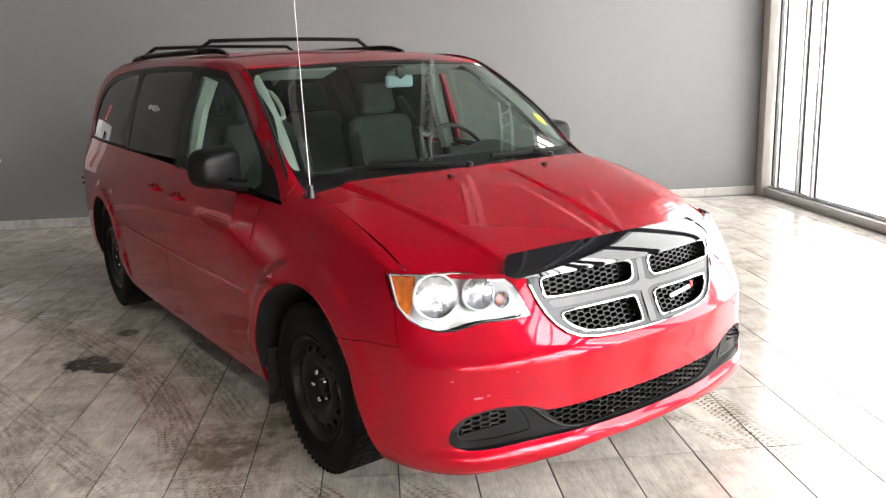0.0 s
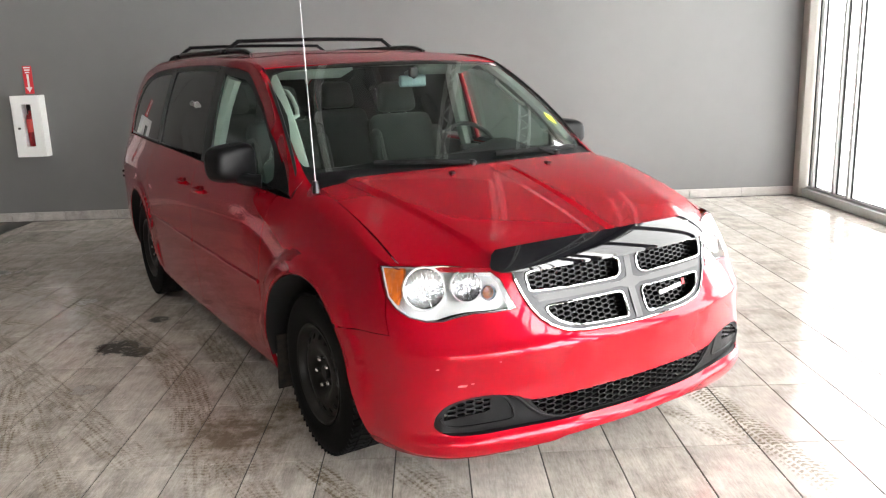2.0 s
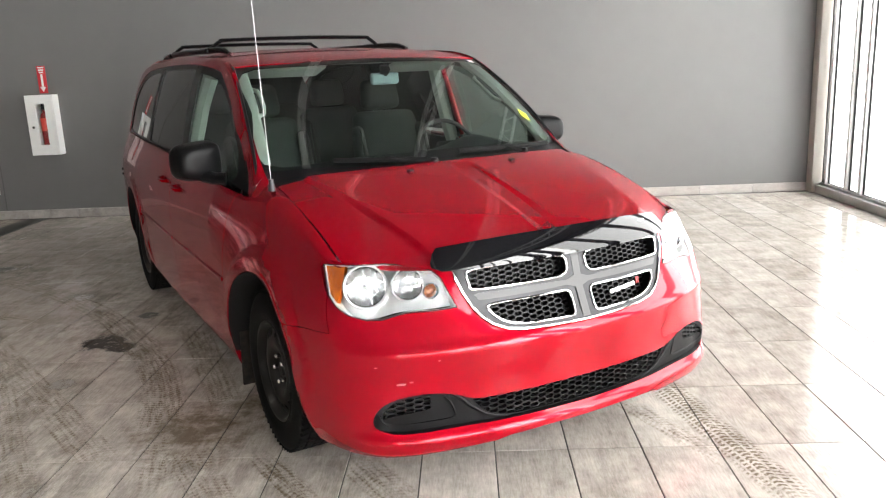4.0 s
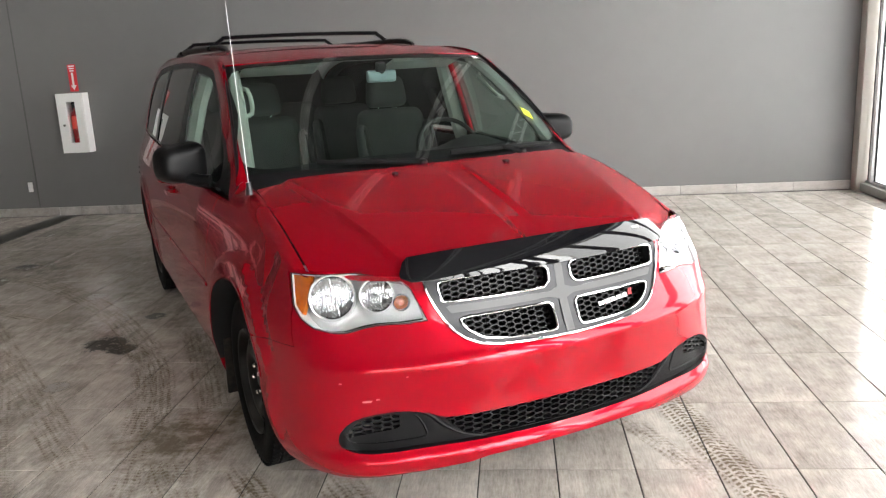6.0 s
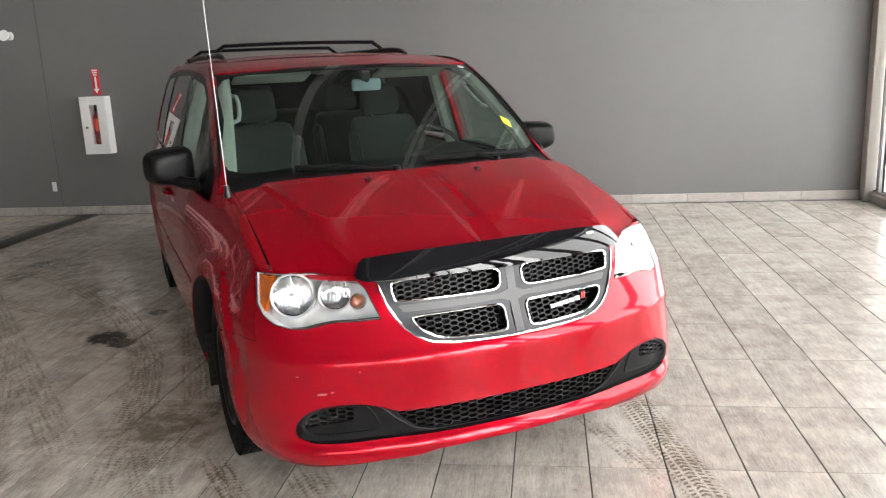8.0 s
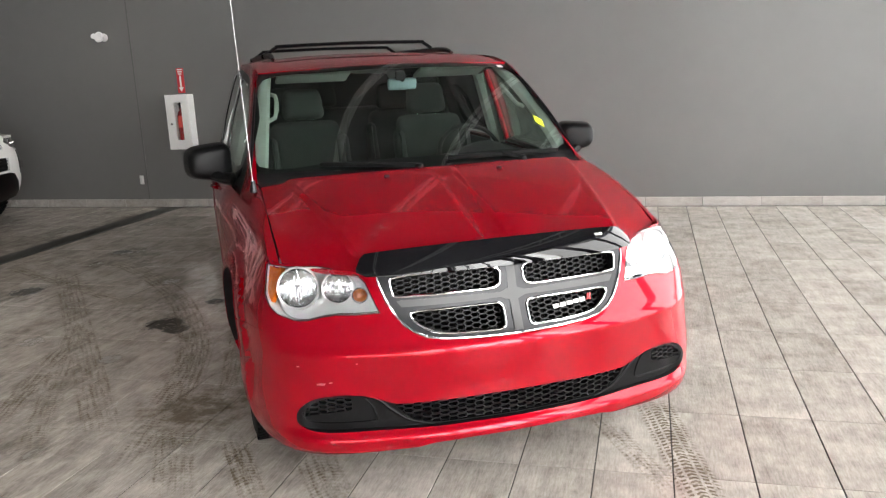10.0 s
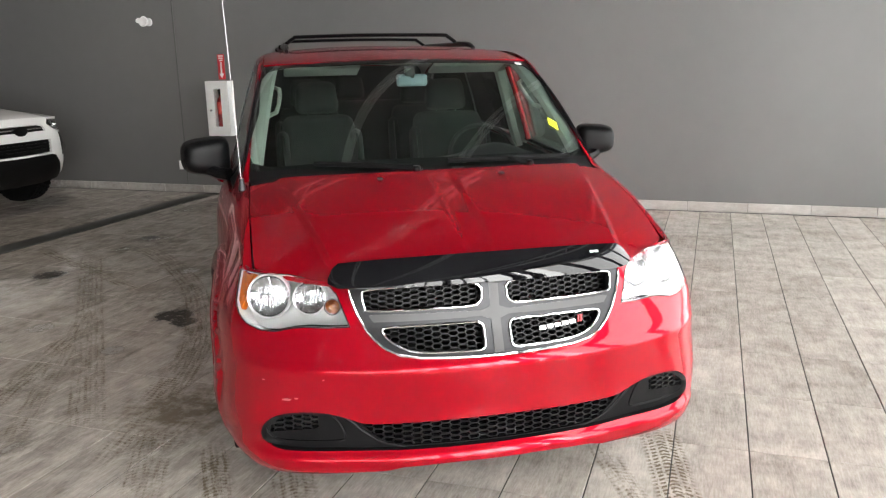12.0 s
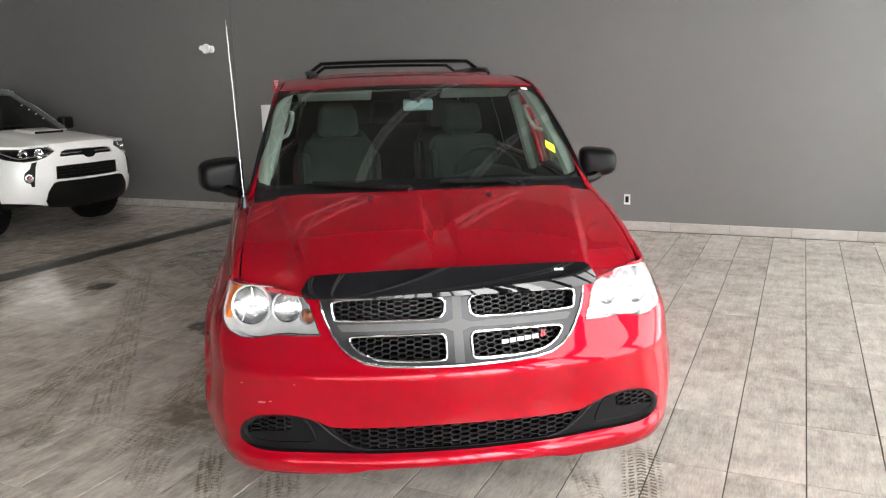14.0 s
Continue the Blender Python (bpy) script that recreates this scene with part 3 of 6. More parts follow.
# round lamps hung between the joists
LAMPGLOW = bpy.data.materials.new("warm_lamp_glow")
LAMPGLOW.use_nodes = True
LAMPGLOW.node_tree.nodes["Principled BSDF"].inputs["Emission Color"].default_value = (1.0, 0.86, 0.70, 1)
LAMPGLOW.node_tree.nodes["Principled BSDF"].inputs["Emission Strength"].default_value = 30.0
for x, y, watts in ((-8.0, -4.5, 50), (-8.0, -0.5, 50), (-8.0, 3.5, 40), (-5.0, -4.5, 60), (-5.0, -0.5, 60), (-5.0, 3.0, 110), (-5.0, 7.0, 60), (-2.6, -4.5, 60), (-2.6, -0.5, 60), (-2.6, 2.8, 75)):
    lamp = thing("ceiling_lamp", pose(x, y, TOP - 0.55), "round warm-white lamp hanging from the ceiling", "ceiling lamp", "ceiling lamps")
    bm = bmesh.new()
    lathe(bm, [(0.02, 0.12), (0.045, 0.11), (0.05, 0.02), (0.052, 0.0), (0.047, 0.0), (0.035, 0.09)], 20)
    part("shade", bm, BLACK, lamp)
    bm = bmesh.new()
    tube(bm, [(0, 0, 0.11), (0, 0, 0.55)], 0.008, 6)
    part("stem", bm, JOIST, lamp)
    bm = bmesh.new()
    lathe(bm, [(0, 0.02), (0.012, 0.022), (0.018, 0.035), (0.0, 0.05)], 14)
    part("bulb", bm, LAMPGLOW, lamp)
    d = bpy.data.lights.new("lamp_light", "SPOT")
    d.energy, d.color, d.spot_size, d.spot_blend, d.shadow_soft_size = watts, (1.0, 0.89, 0.76), radians(130 if y > 5 else 100), 0.9, 0.014
    ob = new("lamp_light", d)
    ob.matrix_world = pose(x, y, TOP - 0.57)

# skirting, piece by piece
skirting = tagged(new("baseboard"), "pale wood-look tile skirting along the grey wall", "baseboard", kind="structure")
piece = bmesh.new()
block(piece, (0, 0, 0.05), (0.596, 0.012, 0.10), 0.003, 1)
piece_mesh = bpy.data.meshes.new("skirting_tile")
piece.to_mesh(piece_mesh), piece.free()
finish(piece_mesh, SKIRT)
for k in range(29):
    ob = new("skirting_tile", piece_mesh)
    ob.parent = skirting
    ob.location = (4.11 - 0.6 * k, WALL_Y - 0.007, 0.0)

# the wall's vertical joint
slab("trim", (-4.83, WALL_Y - 0.002, 2.35), (0.012, 0.008, 4.5), material("joint_filler", (0.115, 0.113, 0.110), 0.6, vary=0.15, scale=4), "narrow filled joint running up the grey wall", category="trim")

# ---- things on the wall ----
cab = thing("extinguisher_cabinet", pose(-4.197, WALL_Y, 1.08), "white enamelled fire extinguisher cabinet on the grey wall", "cabinet")
win_ = [(-0.045, -0.22), (0.055, -0.22), (0.055, 0.24), (-0.045, 0.24)]
plate = lambda d: (lambda x, z: np.stack([x, d + 0 * x, z], -1))
part("body", sheet([[(-0.16, -0.335), (0.16, -0.335), (0.16, 0.335), (-0.16, 0.335)], win_], plate(-0.13), (0.4, 0.4), 1, 0, 0.13), CABINET, cab)
part("door_frame", sheet([[(-0.15, -0.325), (0.15, -0.325), (0.15, 0.325), (-0.15, 0.325)], inset(win_, -0.004)], plate(-0.138), (0.4, 0.4), 1, 0, 0.006), CABINET, cab)
bm = bmesh.new()
block(bm, (0.005, -0.012, 0.0), (0.30, 0.02, 0.64))
part("back_panel", bm, BLACK, cab, smooth=False)
bm = bmesh.new()
block(bm, (0.005, -0.120, 0.01), (0.11, 0.004, 0.47))
part("pane", bm, PANE, cab, smooth=False).visible_shadow = False
bm = bmesh.new()
lathe(bm, [(0.0, -0.012), (0.014, -0.012), (0.014, 0.008), (0.0, 0.008)], 12, Matrix.Translation((-0.09, -0.145, -0.02)) @ Matrix.Rotation(radians(90), 4, "X"))
part("latch", bm, NUT, cab, "small steel latch")
ext = thing("fire_extinguisher", pose(-4.185, WALL_Y - 0.07, 0.80), "red fire extinguisher standing in the wall cabinet", "extinguisher")
bm = bmesh.new()
lathe(bm, [(0, 0), (0.045, 0), (0.05, 0.01), (0.05, 0.36), (0.042, 0.40), (0.018, 0.425), (0.018, 0.45), (0, 0.45)], 20)
part("cylinder", bm, EXTING, ext)
bm = bmesh.new()
block(bm, (0, 0, 0.47), (0.035, 0.035, 0.04), 0.005)
block(bm, (0.01, -0.02, 0.50), (0.02, 0.09, 0.012), 0.003)
part("valve", bm, BLACK, ext)
bm = bmesh.new()
tube(bm, [(0.02, 0, 0.47), (0.055, -0.01, 0.46), (0.055, -0.01, 0.36), (0.052, -0.01, 0.16)], 0.009, 8)
part("hose", bm, BLACK, ext)
# label band painted brighter than the body for light on the upper half
bm = bmesh.new()
lathe(bm, [(0.0506, 0.215), (0.0512, 0.217), (0.0512, 0.357), (0.0506, 0.359)], 20)
part("label", bm, ORANGE, ext, "orange-red label band, painted bright as if lit")

sign = thing("arrow_sign", pose(-4.185, WALL_Y - 0.004, 1.582), "red sign with a white arrow pointing down", "sign")
bm = bmesh.new()
block(bm, (0, 0, 0), (0.098, 0.004, 0.30))
part("sign_board", bm, REDSIGN, sign, smooth=False)
part("arrow", sheet([[(-0.012, 0.06), (-0.012, -0.08), (-0.035, -0.08), (0, -0.135), (0.035, -0.08), (0.012, -0.08), (0.012, 0.06)]], plate(-0.004), (0.5, 0.5), 1, 0, 0.001), PAPER, sign, "white arrow")
for k in range(3):
    bm = bmesh.new()
    block(bm, (0, -0.0035, 0.132 - 0.026 * k), (0.07 - 0.01 * k, 0.002, 0.014))
    part("text_bar", bm, PAPER, sign, smooth=False)


def outlet(x, z, wide):
    ob = thing("wall_outlet", pose(x, WALL_Y, z), "white electrical outlet on the grey wall", "outlet", "wall outlets")
    b = bmesh.new()
    block(b, (0, -0.004, 0), (wide, 0.008, 0.115), 0.003)
    part("cover_plate", b, CABINET, ob)
    b = bmesh.new()
    block(b, (0, -0.010, 0), (wide * 0.5, 0.006, 0.068), 0.003)
    part("socket", b, PAPER if wide < 0.065 else BLACK, ob)


outlet(0.339, 0.337, 0.07)
outlet(-4.91, 0.351, 0.058)

horn = thing("emergency_light", pose(-5.19, WALL_Y, 2.15), "white round emergency light on a short arm", "emergency light")
bm = bmesh.new()
lathe(bm, [(0, 0), (0.05, 0), (0.05, 0.012), (0.03, 0.025), (0, 0.025)], 20, Matrix.Translation((0.0, 0, 0)) @ Matrix.Rotation(radians(90), 4, "X"))
part("base", bm, CABINET, horn)
bm = bmesh.new()
tube(bm, [(0, -0.02, 0), (-0.01, -0.06, 0.0), (0.01, -0.09, 0.0)], 0.014, 8)
tube(bm, [(0.0, -0.055, 0.0), (-0.075, -0.075, 0.012)], 0.012, 8)
part("arm", bm, CABINET, horn)
bm = bmesh.new()
lathe(bm, [(0, -0.04), (0.04, -0.035), (0.062, 0.0), (0.066, 0.02), (0.058, 0.03), (0.0, 0.022)], 20, Matrix.Translation((0.012, -0.11, 0)) @ Matrix.Rotation(radians(80), 4, "X"))
part("lamp_head", bm, WHITE, horn)
bm = bmesh.new()
lathe(bm, [(0, -0.02), (0.03, -0.02), (0.034, 0.02), (0, 0.02)], 16, Matrix.Translation((-0.085, -0.085, 0.014)) @ Matrix.Rotation(radians(70), 4, "X"))
part("small_lamp", bm, WHITE, horn)


# ---- the minivan ----
# local axes: x to its left side, y from nose to tail, z up
VAN = Matrix.Translation((0.994, 2.821, 0)) @ Matrix.Rotation(radians(31.2), 4, "Z")
van = thing("minivan", VAN, "red minivan with black steel wheels and a black hood deflector", "car")


def make_skin(plan, side_in, front_in, corner_in, corner_x, fade, taper=0.0, flare=None):
    """The outer skin of a car body: a plan that runs from the middle of the nose round to the tail, drawn in by height."""
    p = np.array(plan)
    p = np.vstack([[-p[1, 0], p[1, 1]], p])
    s = np.concatenate([[0], np.cumsum(np.hypot(*np.diff(p, axis=0).T))])
    s -= s[1]
    px, py = spline(s, p[:, 0]), spline(s, p[:, 1])

    def skin(u, z):
        u, z = np.asarray(u, float), np.asarray(z, float)
        a, e = np.abs(u), 1e-3
        x, y = px(a), py(a)
        tx, ty = px(a + e) - px(a - e), py(a + e) - py(a - e)
        ln = np.hypot(tx, ty)
        nx, ny = -ty / ln, tx / ln
        w = np.clip(ny, 0, 1) ** 2
        w = w * w * (3 - 2 * w)
        c = np.clip((x - corner_x) / 0.4, 0, 1)
        c = c * c * (3 - 2 * c) * np.clip(fade - y, 0, 1)
        d = side_in(z) * (1 - w) + front_in(z) * w + corner_in(z) * c + taper * np.clip((z - 1.04) / .22, 0, 1) * np.clip((2.35 - y) / .6, 0, 1) * np.clip((y - .9) / .2, 0, 1)
        if flare:
            d = d - flare(y, z) * (1 - w)
        return np.stack([np.where(u < 0, -1, 1) * (x + nx * d), y + ny * d, z + 0 * x], -1)

    return skin, (lambda y: np.interp(y, p[1:, 1], s[1:])), s[-1]


def flare(y, z):
    """The swell of the fenders round the wheel openings."""
    out = 0
    for yc, edge in ((.925, .515), (4.005, .525)):
        k = np.clip((edge - np.hypot(y - yc, z - .365)) / .045, 0, 1)
        out = out + .017 * k * k * (3 - 2 * k) * np.clip((z - .22) / .2, 0, 1)
    return out


skin, S, TAIL = make_skin(
    [(0, 0), (.12, .004), (.33, .024), (.5, .062), (.66, .122), (.78, .195), (.865, .29), (.92, .42), (.955, .6), (.976, .85), (.984, 1.3), (.984, 2.2),
     (.976, 3.2), (.952, 4.0), (.912, 4.6), (.862, 4.92), (.77, 5.08), (.58, 5.14), (.3, 5.16), (0, 5.17)],
    spline([.15, .22, .32, .45, .62, .80, .92, 1.0, 1.06, 1.12, 1.3, 1.5, 1.6, 1.66, 1.70], [.10, .055, .028, .010, 0, 0, .008, .028, .052, .076, .125, .190, .230, .275, .33]),
    spline([.15, .20, .23, .265, .29, .312, .36, .44, .52, .585, .603, .614, .630, .66, .72, .80, .88, .95, 1.0], [.12, .050, .016, .002, .004, .022, .027, .022, .010, .0015, .0008, .005, .0165, .034, .062, .085, .108, .15, .2]),
    spline([.2, .30, .45, .55, .66, .72, .80, .89, .95, 1.0], [-.035, -.045, -.028, -.01, 0, .012, .045, .085, .10, .11]), 0.45, 1.6, 0.05, flare)

belt = spline([1.18, 2.3, 3.4, 4.7], [1.045, 1.105, 1.135, 1.15])
glass_top = spline([2.05, 2.4, 3.4, 4.0, 4.35, 4.6], [1.575, 1.605, 1.615, 1.595, 1.545, 1.45])


def sides(make):
    """Runs a builder for the right and for the left flank."""
    for sign in (-1, 1):
        make(sign, (lambda a, b, g=sign: skin(g * a, b)), sign)


def arch(y0, z0, r, a0, a1, n=26):
    return [(float(S(y0 - r * math.cos(t))), z0 + r * math.sin(t)) for t in np.linspace(radians(a0), radians(a1), n)]


def run(ys, z):
    """Points along a height line, from one y to another."""
    return [(float(S(y)), float(z(y))) for y in ys]


GAP = 0.0025
HEADLIGHT = [(1.120, .887), (1.0, .895), (.81, .893), (.66, .882), (.60, .870), (.565, .843), (.512, .738), (.60, .733), (.68, .733), (.735, .727), (.80, .714), (.86, .715), (.93, .730), (.99, .757), (1.04, .79)]
DARKCHROME = material("dark_chrome", (0.035, 0.035, 0.037), 0.34, 0.75, vary=0.08, scale=6)
GRILLE = [(.523, .868), (.513, .838), (.49, .785), (.46, .735), (.43, .700), (.39, .670), (.34, .649), (.27, .638), (.17, .633), (.08, .631)]
FASCIA = smooth_line([(.838, .362), (.832, .386), (.812, .412), (.78, .432), (.735, .446), (.67, .453), (.60, .449), (.54, .434), (.49, .415), (.44, .408), (.30, .409), (.12, .411), (0, .412)], 3)
FASCIA_LOW = smooth_line([(0, .311), (.2, .311), (.4, .311), (.56, .312), (.68, .312), (.77, .316), (.818, .330), (.835, .346)], 3)
mirrored = lambda pts: [(-x, z) for x, z in reversed(pts)]

# front bumper cover: lamps and grille cut out above, the black insert below
LIP = [(0, .262), (.2, .26), (.34, .254), (.40, .240), (.55, .230), (.8, .222), (1.0, .224), (1.06, .228)]
seam = [(float(S(y)), z) for y, z in ((.440, .236), (.458, .29), (.480, .35), (.503, .42))] + arch(.925, .365, .41, 17, 42, 10) + [(1.235, .652), (1.12, .660), (1.0, .664), (1.02, .72)]
half = LIP + seam + [(1.04, .79), (.99, .757), (.93, .730), (.86, .715), (.80, .714), (.735, .727), (.68, .733), (.60, .733), (.512, .738), (.565, .843), (.60, .870)] + [(.56, .874)] + GRILLE
outline = half + [(0, .63)] + mirrored(half)[:-1]
hole = mirrored(FASCIA_LOW)[:-1] + FASCIA_LOW + FASCIA[:-1] + [(0, .412)] + mirrored(FASCIA)[1:]
hole = [p for i, p in enumerate(hole) if p not in hole[:i]]
part("front_bumper", sheet([outline, hole], skin, (0.045, 0.013), 1, 0, 0.050), RED, van, "red painted bumper cover with stone chips")

# pale scuffs on the bumper's right corner
SCUFF = material("pale_scuff", (0.50, 0.17, 0.17), 0.6, vary=0.4, scale=60)
for a, b, w, h in ((-.735, .497, .034, .008), (-.700, .503, .014, .005), (-.82, .560, .012, .004), (-.60, .575, .008, .004)):
    part("scuff", sheet([[(a - w / 2, b - h / 2), (a + w / 3, b - h / 2), (a + w / 2, b + h / 3), (a, b + h / 2), (a - w / 2, b + h / 5)]], skin, (.02, .01), 1, .0012, .0008), SCUFF, van)

# black lower insert with its intake and fog-lamp nets
INTAKE = [(0, .405), (.30, .402), (.44, .402), (.475, .400), (.44, .365), (.40, .333), (.36, .322), (.3, .318), (0, .317)]
intake = INTAKE + mirrored(INTAKE)[1:-1]
FOG = [(.655, .436), (.72, .436), (.775, .420), (.803, .395), (.805, .370), (.655, .386), (.640, .392), (.640, .43)]


def recess(a, b):
    """The set-back face behind the bumper's lower opening, flush again at its outer ends."""
    q, flush = skin(a, np.clip(b, .36, .44)), skin(a, b)
    deep_ = np.stack([q[..., 0] - np.sign(a) * .012 * np.clip((np.abs(a) - .5) / .1, 0, 1), q[..., 1] + .018, b + 0 * a], -1)
    k = np.clip((np.abs(a) - .765) / .06, 0, 1)
    k = (k * k * (3 - 2 * k))[..., None]
    return deep_ * (1 - k) + (flush + np.array([0, .003, 0])) * k


part("lower_insert", sheet([inset(hole, .002), intake, FOG, mirrored(FOG)], recess, (0.05, 0.04), 1, 0.004, 0.03), BLACK, van, "matt black plastic insert")
# black ledge from the insert's foot out to the lip
edge_pts = mirrored(FASCIA_LOW)[:-1] + FASCIA_LOW
ea, eb = np.array([p[0] for p in edge_pts]), np.array([p[1] for p in edge_pts])
bm = bmesh.new()
rows = [[bm.verts.new(v) for v in q] for q in (skin(ea, eb - .001) + np.array([0, .002, -.002]), skin(ea, eb) + np.array([0, .014, .002]), recess(ea, eb + .004) + np.array([0, .004, 0]))]
for ra, rb in zip(rows, rows[1:]):
    for k in range(len(ra) - 1):
        bm.faces.new((ra[k], ra[k + 1], rb[k + 1], rb[k]))
part("insert_ledge", bm, BLACK, van)
part("intake_net", honeycomb(inset(intake, -.006), recess, .042, .0200, .0024, .022, 1), TRIM, van, "black honeycomb intake net", smooth=False)
for pts in (FOG, mirrored(FOG)):
    part("fog_net", honeycomb(inset(pts, -.004), recess, .040, .018, .003, .016, 1), TRIM, van, "black honeycomb net", smooth=False)
for sgn in (-1, 1):
    bm = bmesh.new()
    ridge = [(.815, .385), (.800, .352), (.75, .340), (.63, .340), (.565, .342), (.545, .355), (.565, .405), (.59, .43)]
    pts = smooth_line(ridge, 4)
    q = recess(np.array([sgn * p[0] for p in pts]), np.array([p[1] for p in pts])) + np.array([0, -.004, 0])
    tube(bm, [tuple(v) for v in q], .004, 6)
    part("insert_ridge", bm, BLACK, van)
    bm = bmesh.new()
    pts = smooth_line([(.565, .440), (.52, .415), (.47, .37), (.41, .333), (.33, .312)], 5)
    q = recess(np.array([sgn * p[0] for p in pts]), np.array([p[1] for p in pts])) + np.array([0, -.003, 0])
    tube(bm, [tuple(v) for v in q], [.010 - .006 * k / len(q) for k in range(len(q))], 8)
    part("insert_edge", bm, BLACK, van)

bm = bmesh.new()
block(bm, (0, .44, .38), (1.20, .45, .28), .02)
part("bumper_core", bm, LINER, van)
bm = bmesh.new()
block(bm, (0, .46, .72), (1.0, .36, .30), .02)
part("radiator_core", bm, LINER, van)

# grille: chrome surround, cross bars and four nets
top = [(0, .878), (.2, .877), (.4, .874), (.523, .868)]
gout = [(x, z) for x, z in top] + GRILLE[1:] + [(0, .63)]
gout = gout + mirrored(gout)[1:-1]
UP = [(.047, .868), (.2, .868), (.38, .865), (.468, .858), (.472, .84), (.462, .80), (.452, .791), (.20, .791), (.085, .791), (.06, .798), (.047, .815)]
LO = [(.047, .722), (.055, .735), (.07, .740), (.25, .739), (.385, .738), (.405, .728), (.385, .70), (.35, .677), (.31, .662), (.24, .653), (.12, .650), (.06, .650), (.047, .66)]
BAR = [(.10, .755), (.10, .777), (.43, .779), (.448, .776), (.43, .754)]
UP, LO = soft(UP), soft(LO)
holes = [UP, mirrored(UP), LO, mirrored(LO)]
part("grille_surround", sheet([inset(gout, .003)] + [inset(h, -.002) for h in holes], skin, (0.05, 0.04), 1, .007, .035), DARKCHROME, van, "dark chrome grille surround with grey cross bars and bright beads")
for sgn in (-1, 1):
    pts = BAR if sgn > 0 else mirrored(BAR)
    part("bar_infill", sheet([pts], skin, (0.1, 0.1), 1, .0095, .004), material("grey_bar_paint", (0.065, 0.063, 0.064), 0.42, 0.3, vary=0.1, scale=9) if sgn < 0 else bpy.data.materials["grey_bar_paint"], van)
part("centre_infill", sheet([[(-.017, .64), (.017, .64), (.017, .745), (.05, .757), (.10, .757), (.10, .775), (.05, .775), (.017, .787), (.017, .872), (-.017, .872), (-.017, .787), (-.05, .775), (-.10, .775), (-.10, .757), (-.05, .757), (-.017, .745)]], skin, (0.1, 0.1), 1, .0095, .004), bpy.data.materials["grey_bar_paint"], van)
deep = lambda a, b: skin(a, b) + np.array([0, .028, 0])
for h in holes:
    part("grille_net", honeycomb(inset(h, -.012), deep, .037, .0176, .0021, .02, 1), TRIM, van, "black honeycomb grille net", smooth=False)
# chrome bead round each opening and along the outline
for h in holes + [gout]:
    bm = bmesh.new()
    a, b = np.array(h).T
    q = skin(a, b) + normal_of(skin, a, b, 1) * .009
    tube(bm, [tuple(v) for v in q], .0046, 8, closed=True)
    part("chrome_bead", bm, CHROME, van)
# badge: plain bars and two slanted red strokes
for k in range(5):
    x = .165 + .030 * k
    a, b = x, .695 + .002 * k
    part("badge_bar", sheet([[(a, b - .003), (a + .025, b - .002), (a + .025, b + .012), (a, b + .011)]], skin, (0.1, 0.1), 1, -.012, .004), PAPER, van)
for k in range(2):
    a, b = .318 + .011 * k, .703
    part("badge_stroke", sheet([[(a, b), (a + .007, b), (a + .013, b + .022), (a + .006, b + .022)]], skin, (0.1, 0.1), 1, -.012, .004), REDSIGN, van)

# hood: crowned, with a soft ridge each side
hood_mid = spline([.05, .10, .16, .24, .43, .65, .87, 1.02, 1.1], [.83, .872, .908, .945, 1.012, 1.075, 1.128, 1.157, 1.17])
hood_drop = spline([.1, .43, .7, 1.03], [.085, .075, .055, .042])


LEAD_X = [0, .2, .35, .47, .54, .60, .68, .75, .797]
LEAD_Y = [.104, .112, .128, .155, .19, .245, .315, .375, .425]
LEAD_Z = [.882, .881, .879, .877, .881, .888, .897, .902, .906]


def hood(x, y):
    a = np.abs(x)
    edge = .52 + .13 * np.clip((y - .25) / .65, 0, 1.2)
    o = np.clip((a - edge) / .05, -1, 40)
    groove = .013 * np.clip((a - edge + .004) / .030, 0, 1) ** 2 * (3 - 2 * np.clip((a - edge + .004) / .030, 0, 1)) * np.clip((y - .2) / .1, 0, 1)
    fall = np.where(o < 1, .25 * (o + 1) ** 2, o) * .05 / np.maximum(.80 - edge, .1)
    raw = lambda q: hood_mid(q) - .022 * (a / .6) ** 2 - (hood_drop(q) - .026) * fall
    nose = np.interp(a, LEAD_X, LEAD_Y)
    settle = (raw(nose) - np.interp(a, LEAD_X, LEAD_Z)) * np.exp(-(np.clip(y - nose, 0, 9) / .09) ** 2)
    v = np.clip((.066 - a) / .036, 0, 1)
    valley = .007 * v * v * (3 - 2 * v) * np.clip((y - .17) / .12, 0, 1) * np.clip((.93 - y) / .08, 0, 1)
    return np.stack([x, y, raw(y) - settle - groove - valley], -1)


lead = list(zip(LEAD_X, LEAD_Y))
hedge = lead[:-1] + [(.7925, .425), (.7985, .6), (.8015, .8), (.7985, 1.062), (.7, 1.040), (.5, .997), (.25, .960), (0, .948)]
# the panel's grid follows the ridges
ridge_x = lambda y: .52 + .13 * np.clip((y - .25) / .65, 0, 1.2)


def hood_panel(u, y):
    e, a = ridge_x(y), np.abs(u)
    return hood(np.sign(u) * np.where(a < .58, a * e / .58, e + (a - .58) * (.81 - e) / .23), y)


def hood_u(x, y):
    e, a = float(ridge_x(y)), abs(x)
    return (a * .58 / e if a < e else .58 + (a - e) * .23 / (.81 - e)) * (1 if x > 0 else -1)


part("hood", sheet([[(hood_u(x, y), y) for x, y in hedge + mirrored(hedge)[1:-1]]], hood_panel, (0.009, 0.05), 1, 0, .02), RED, van)

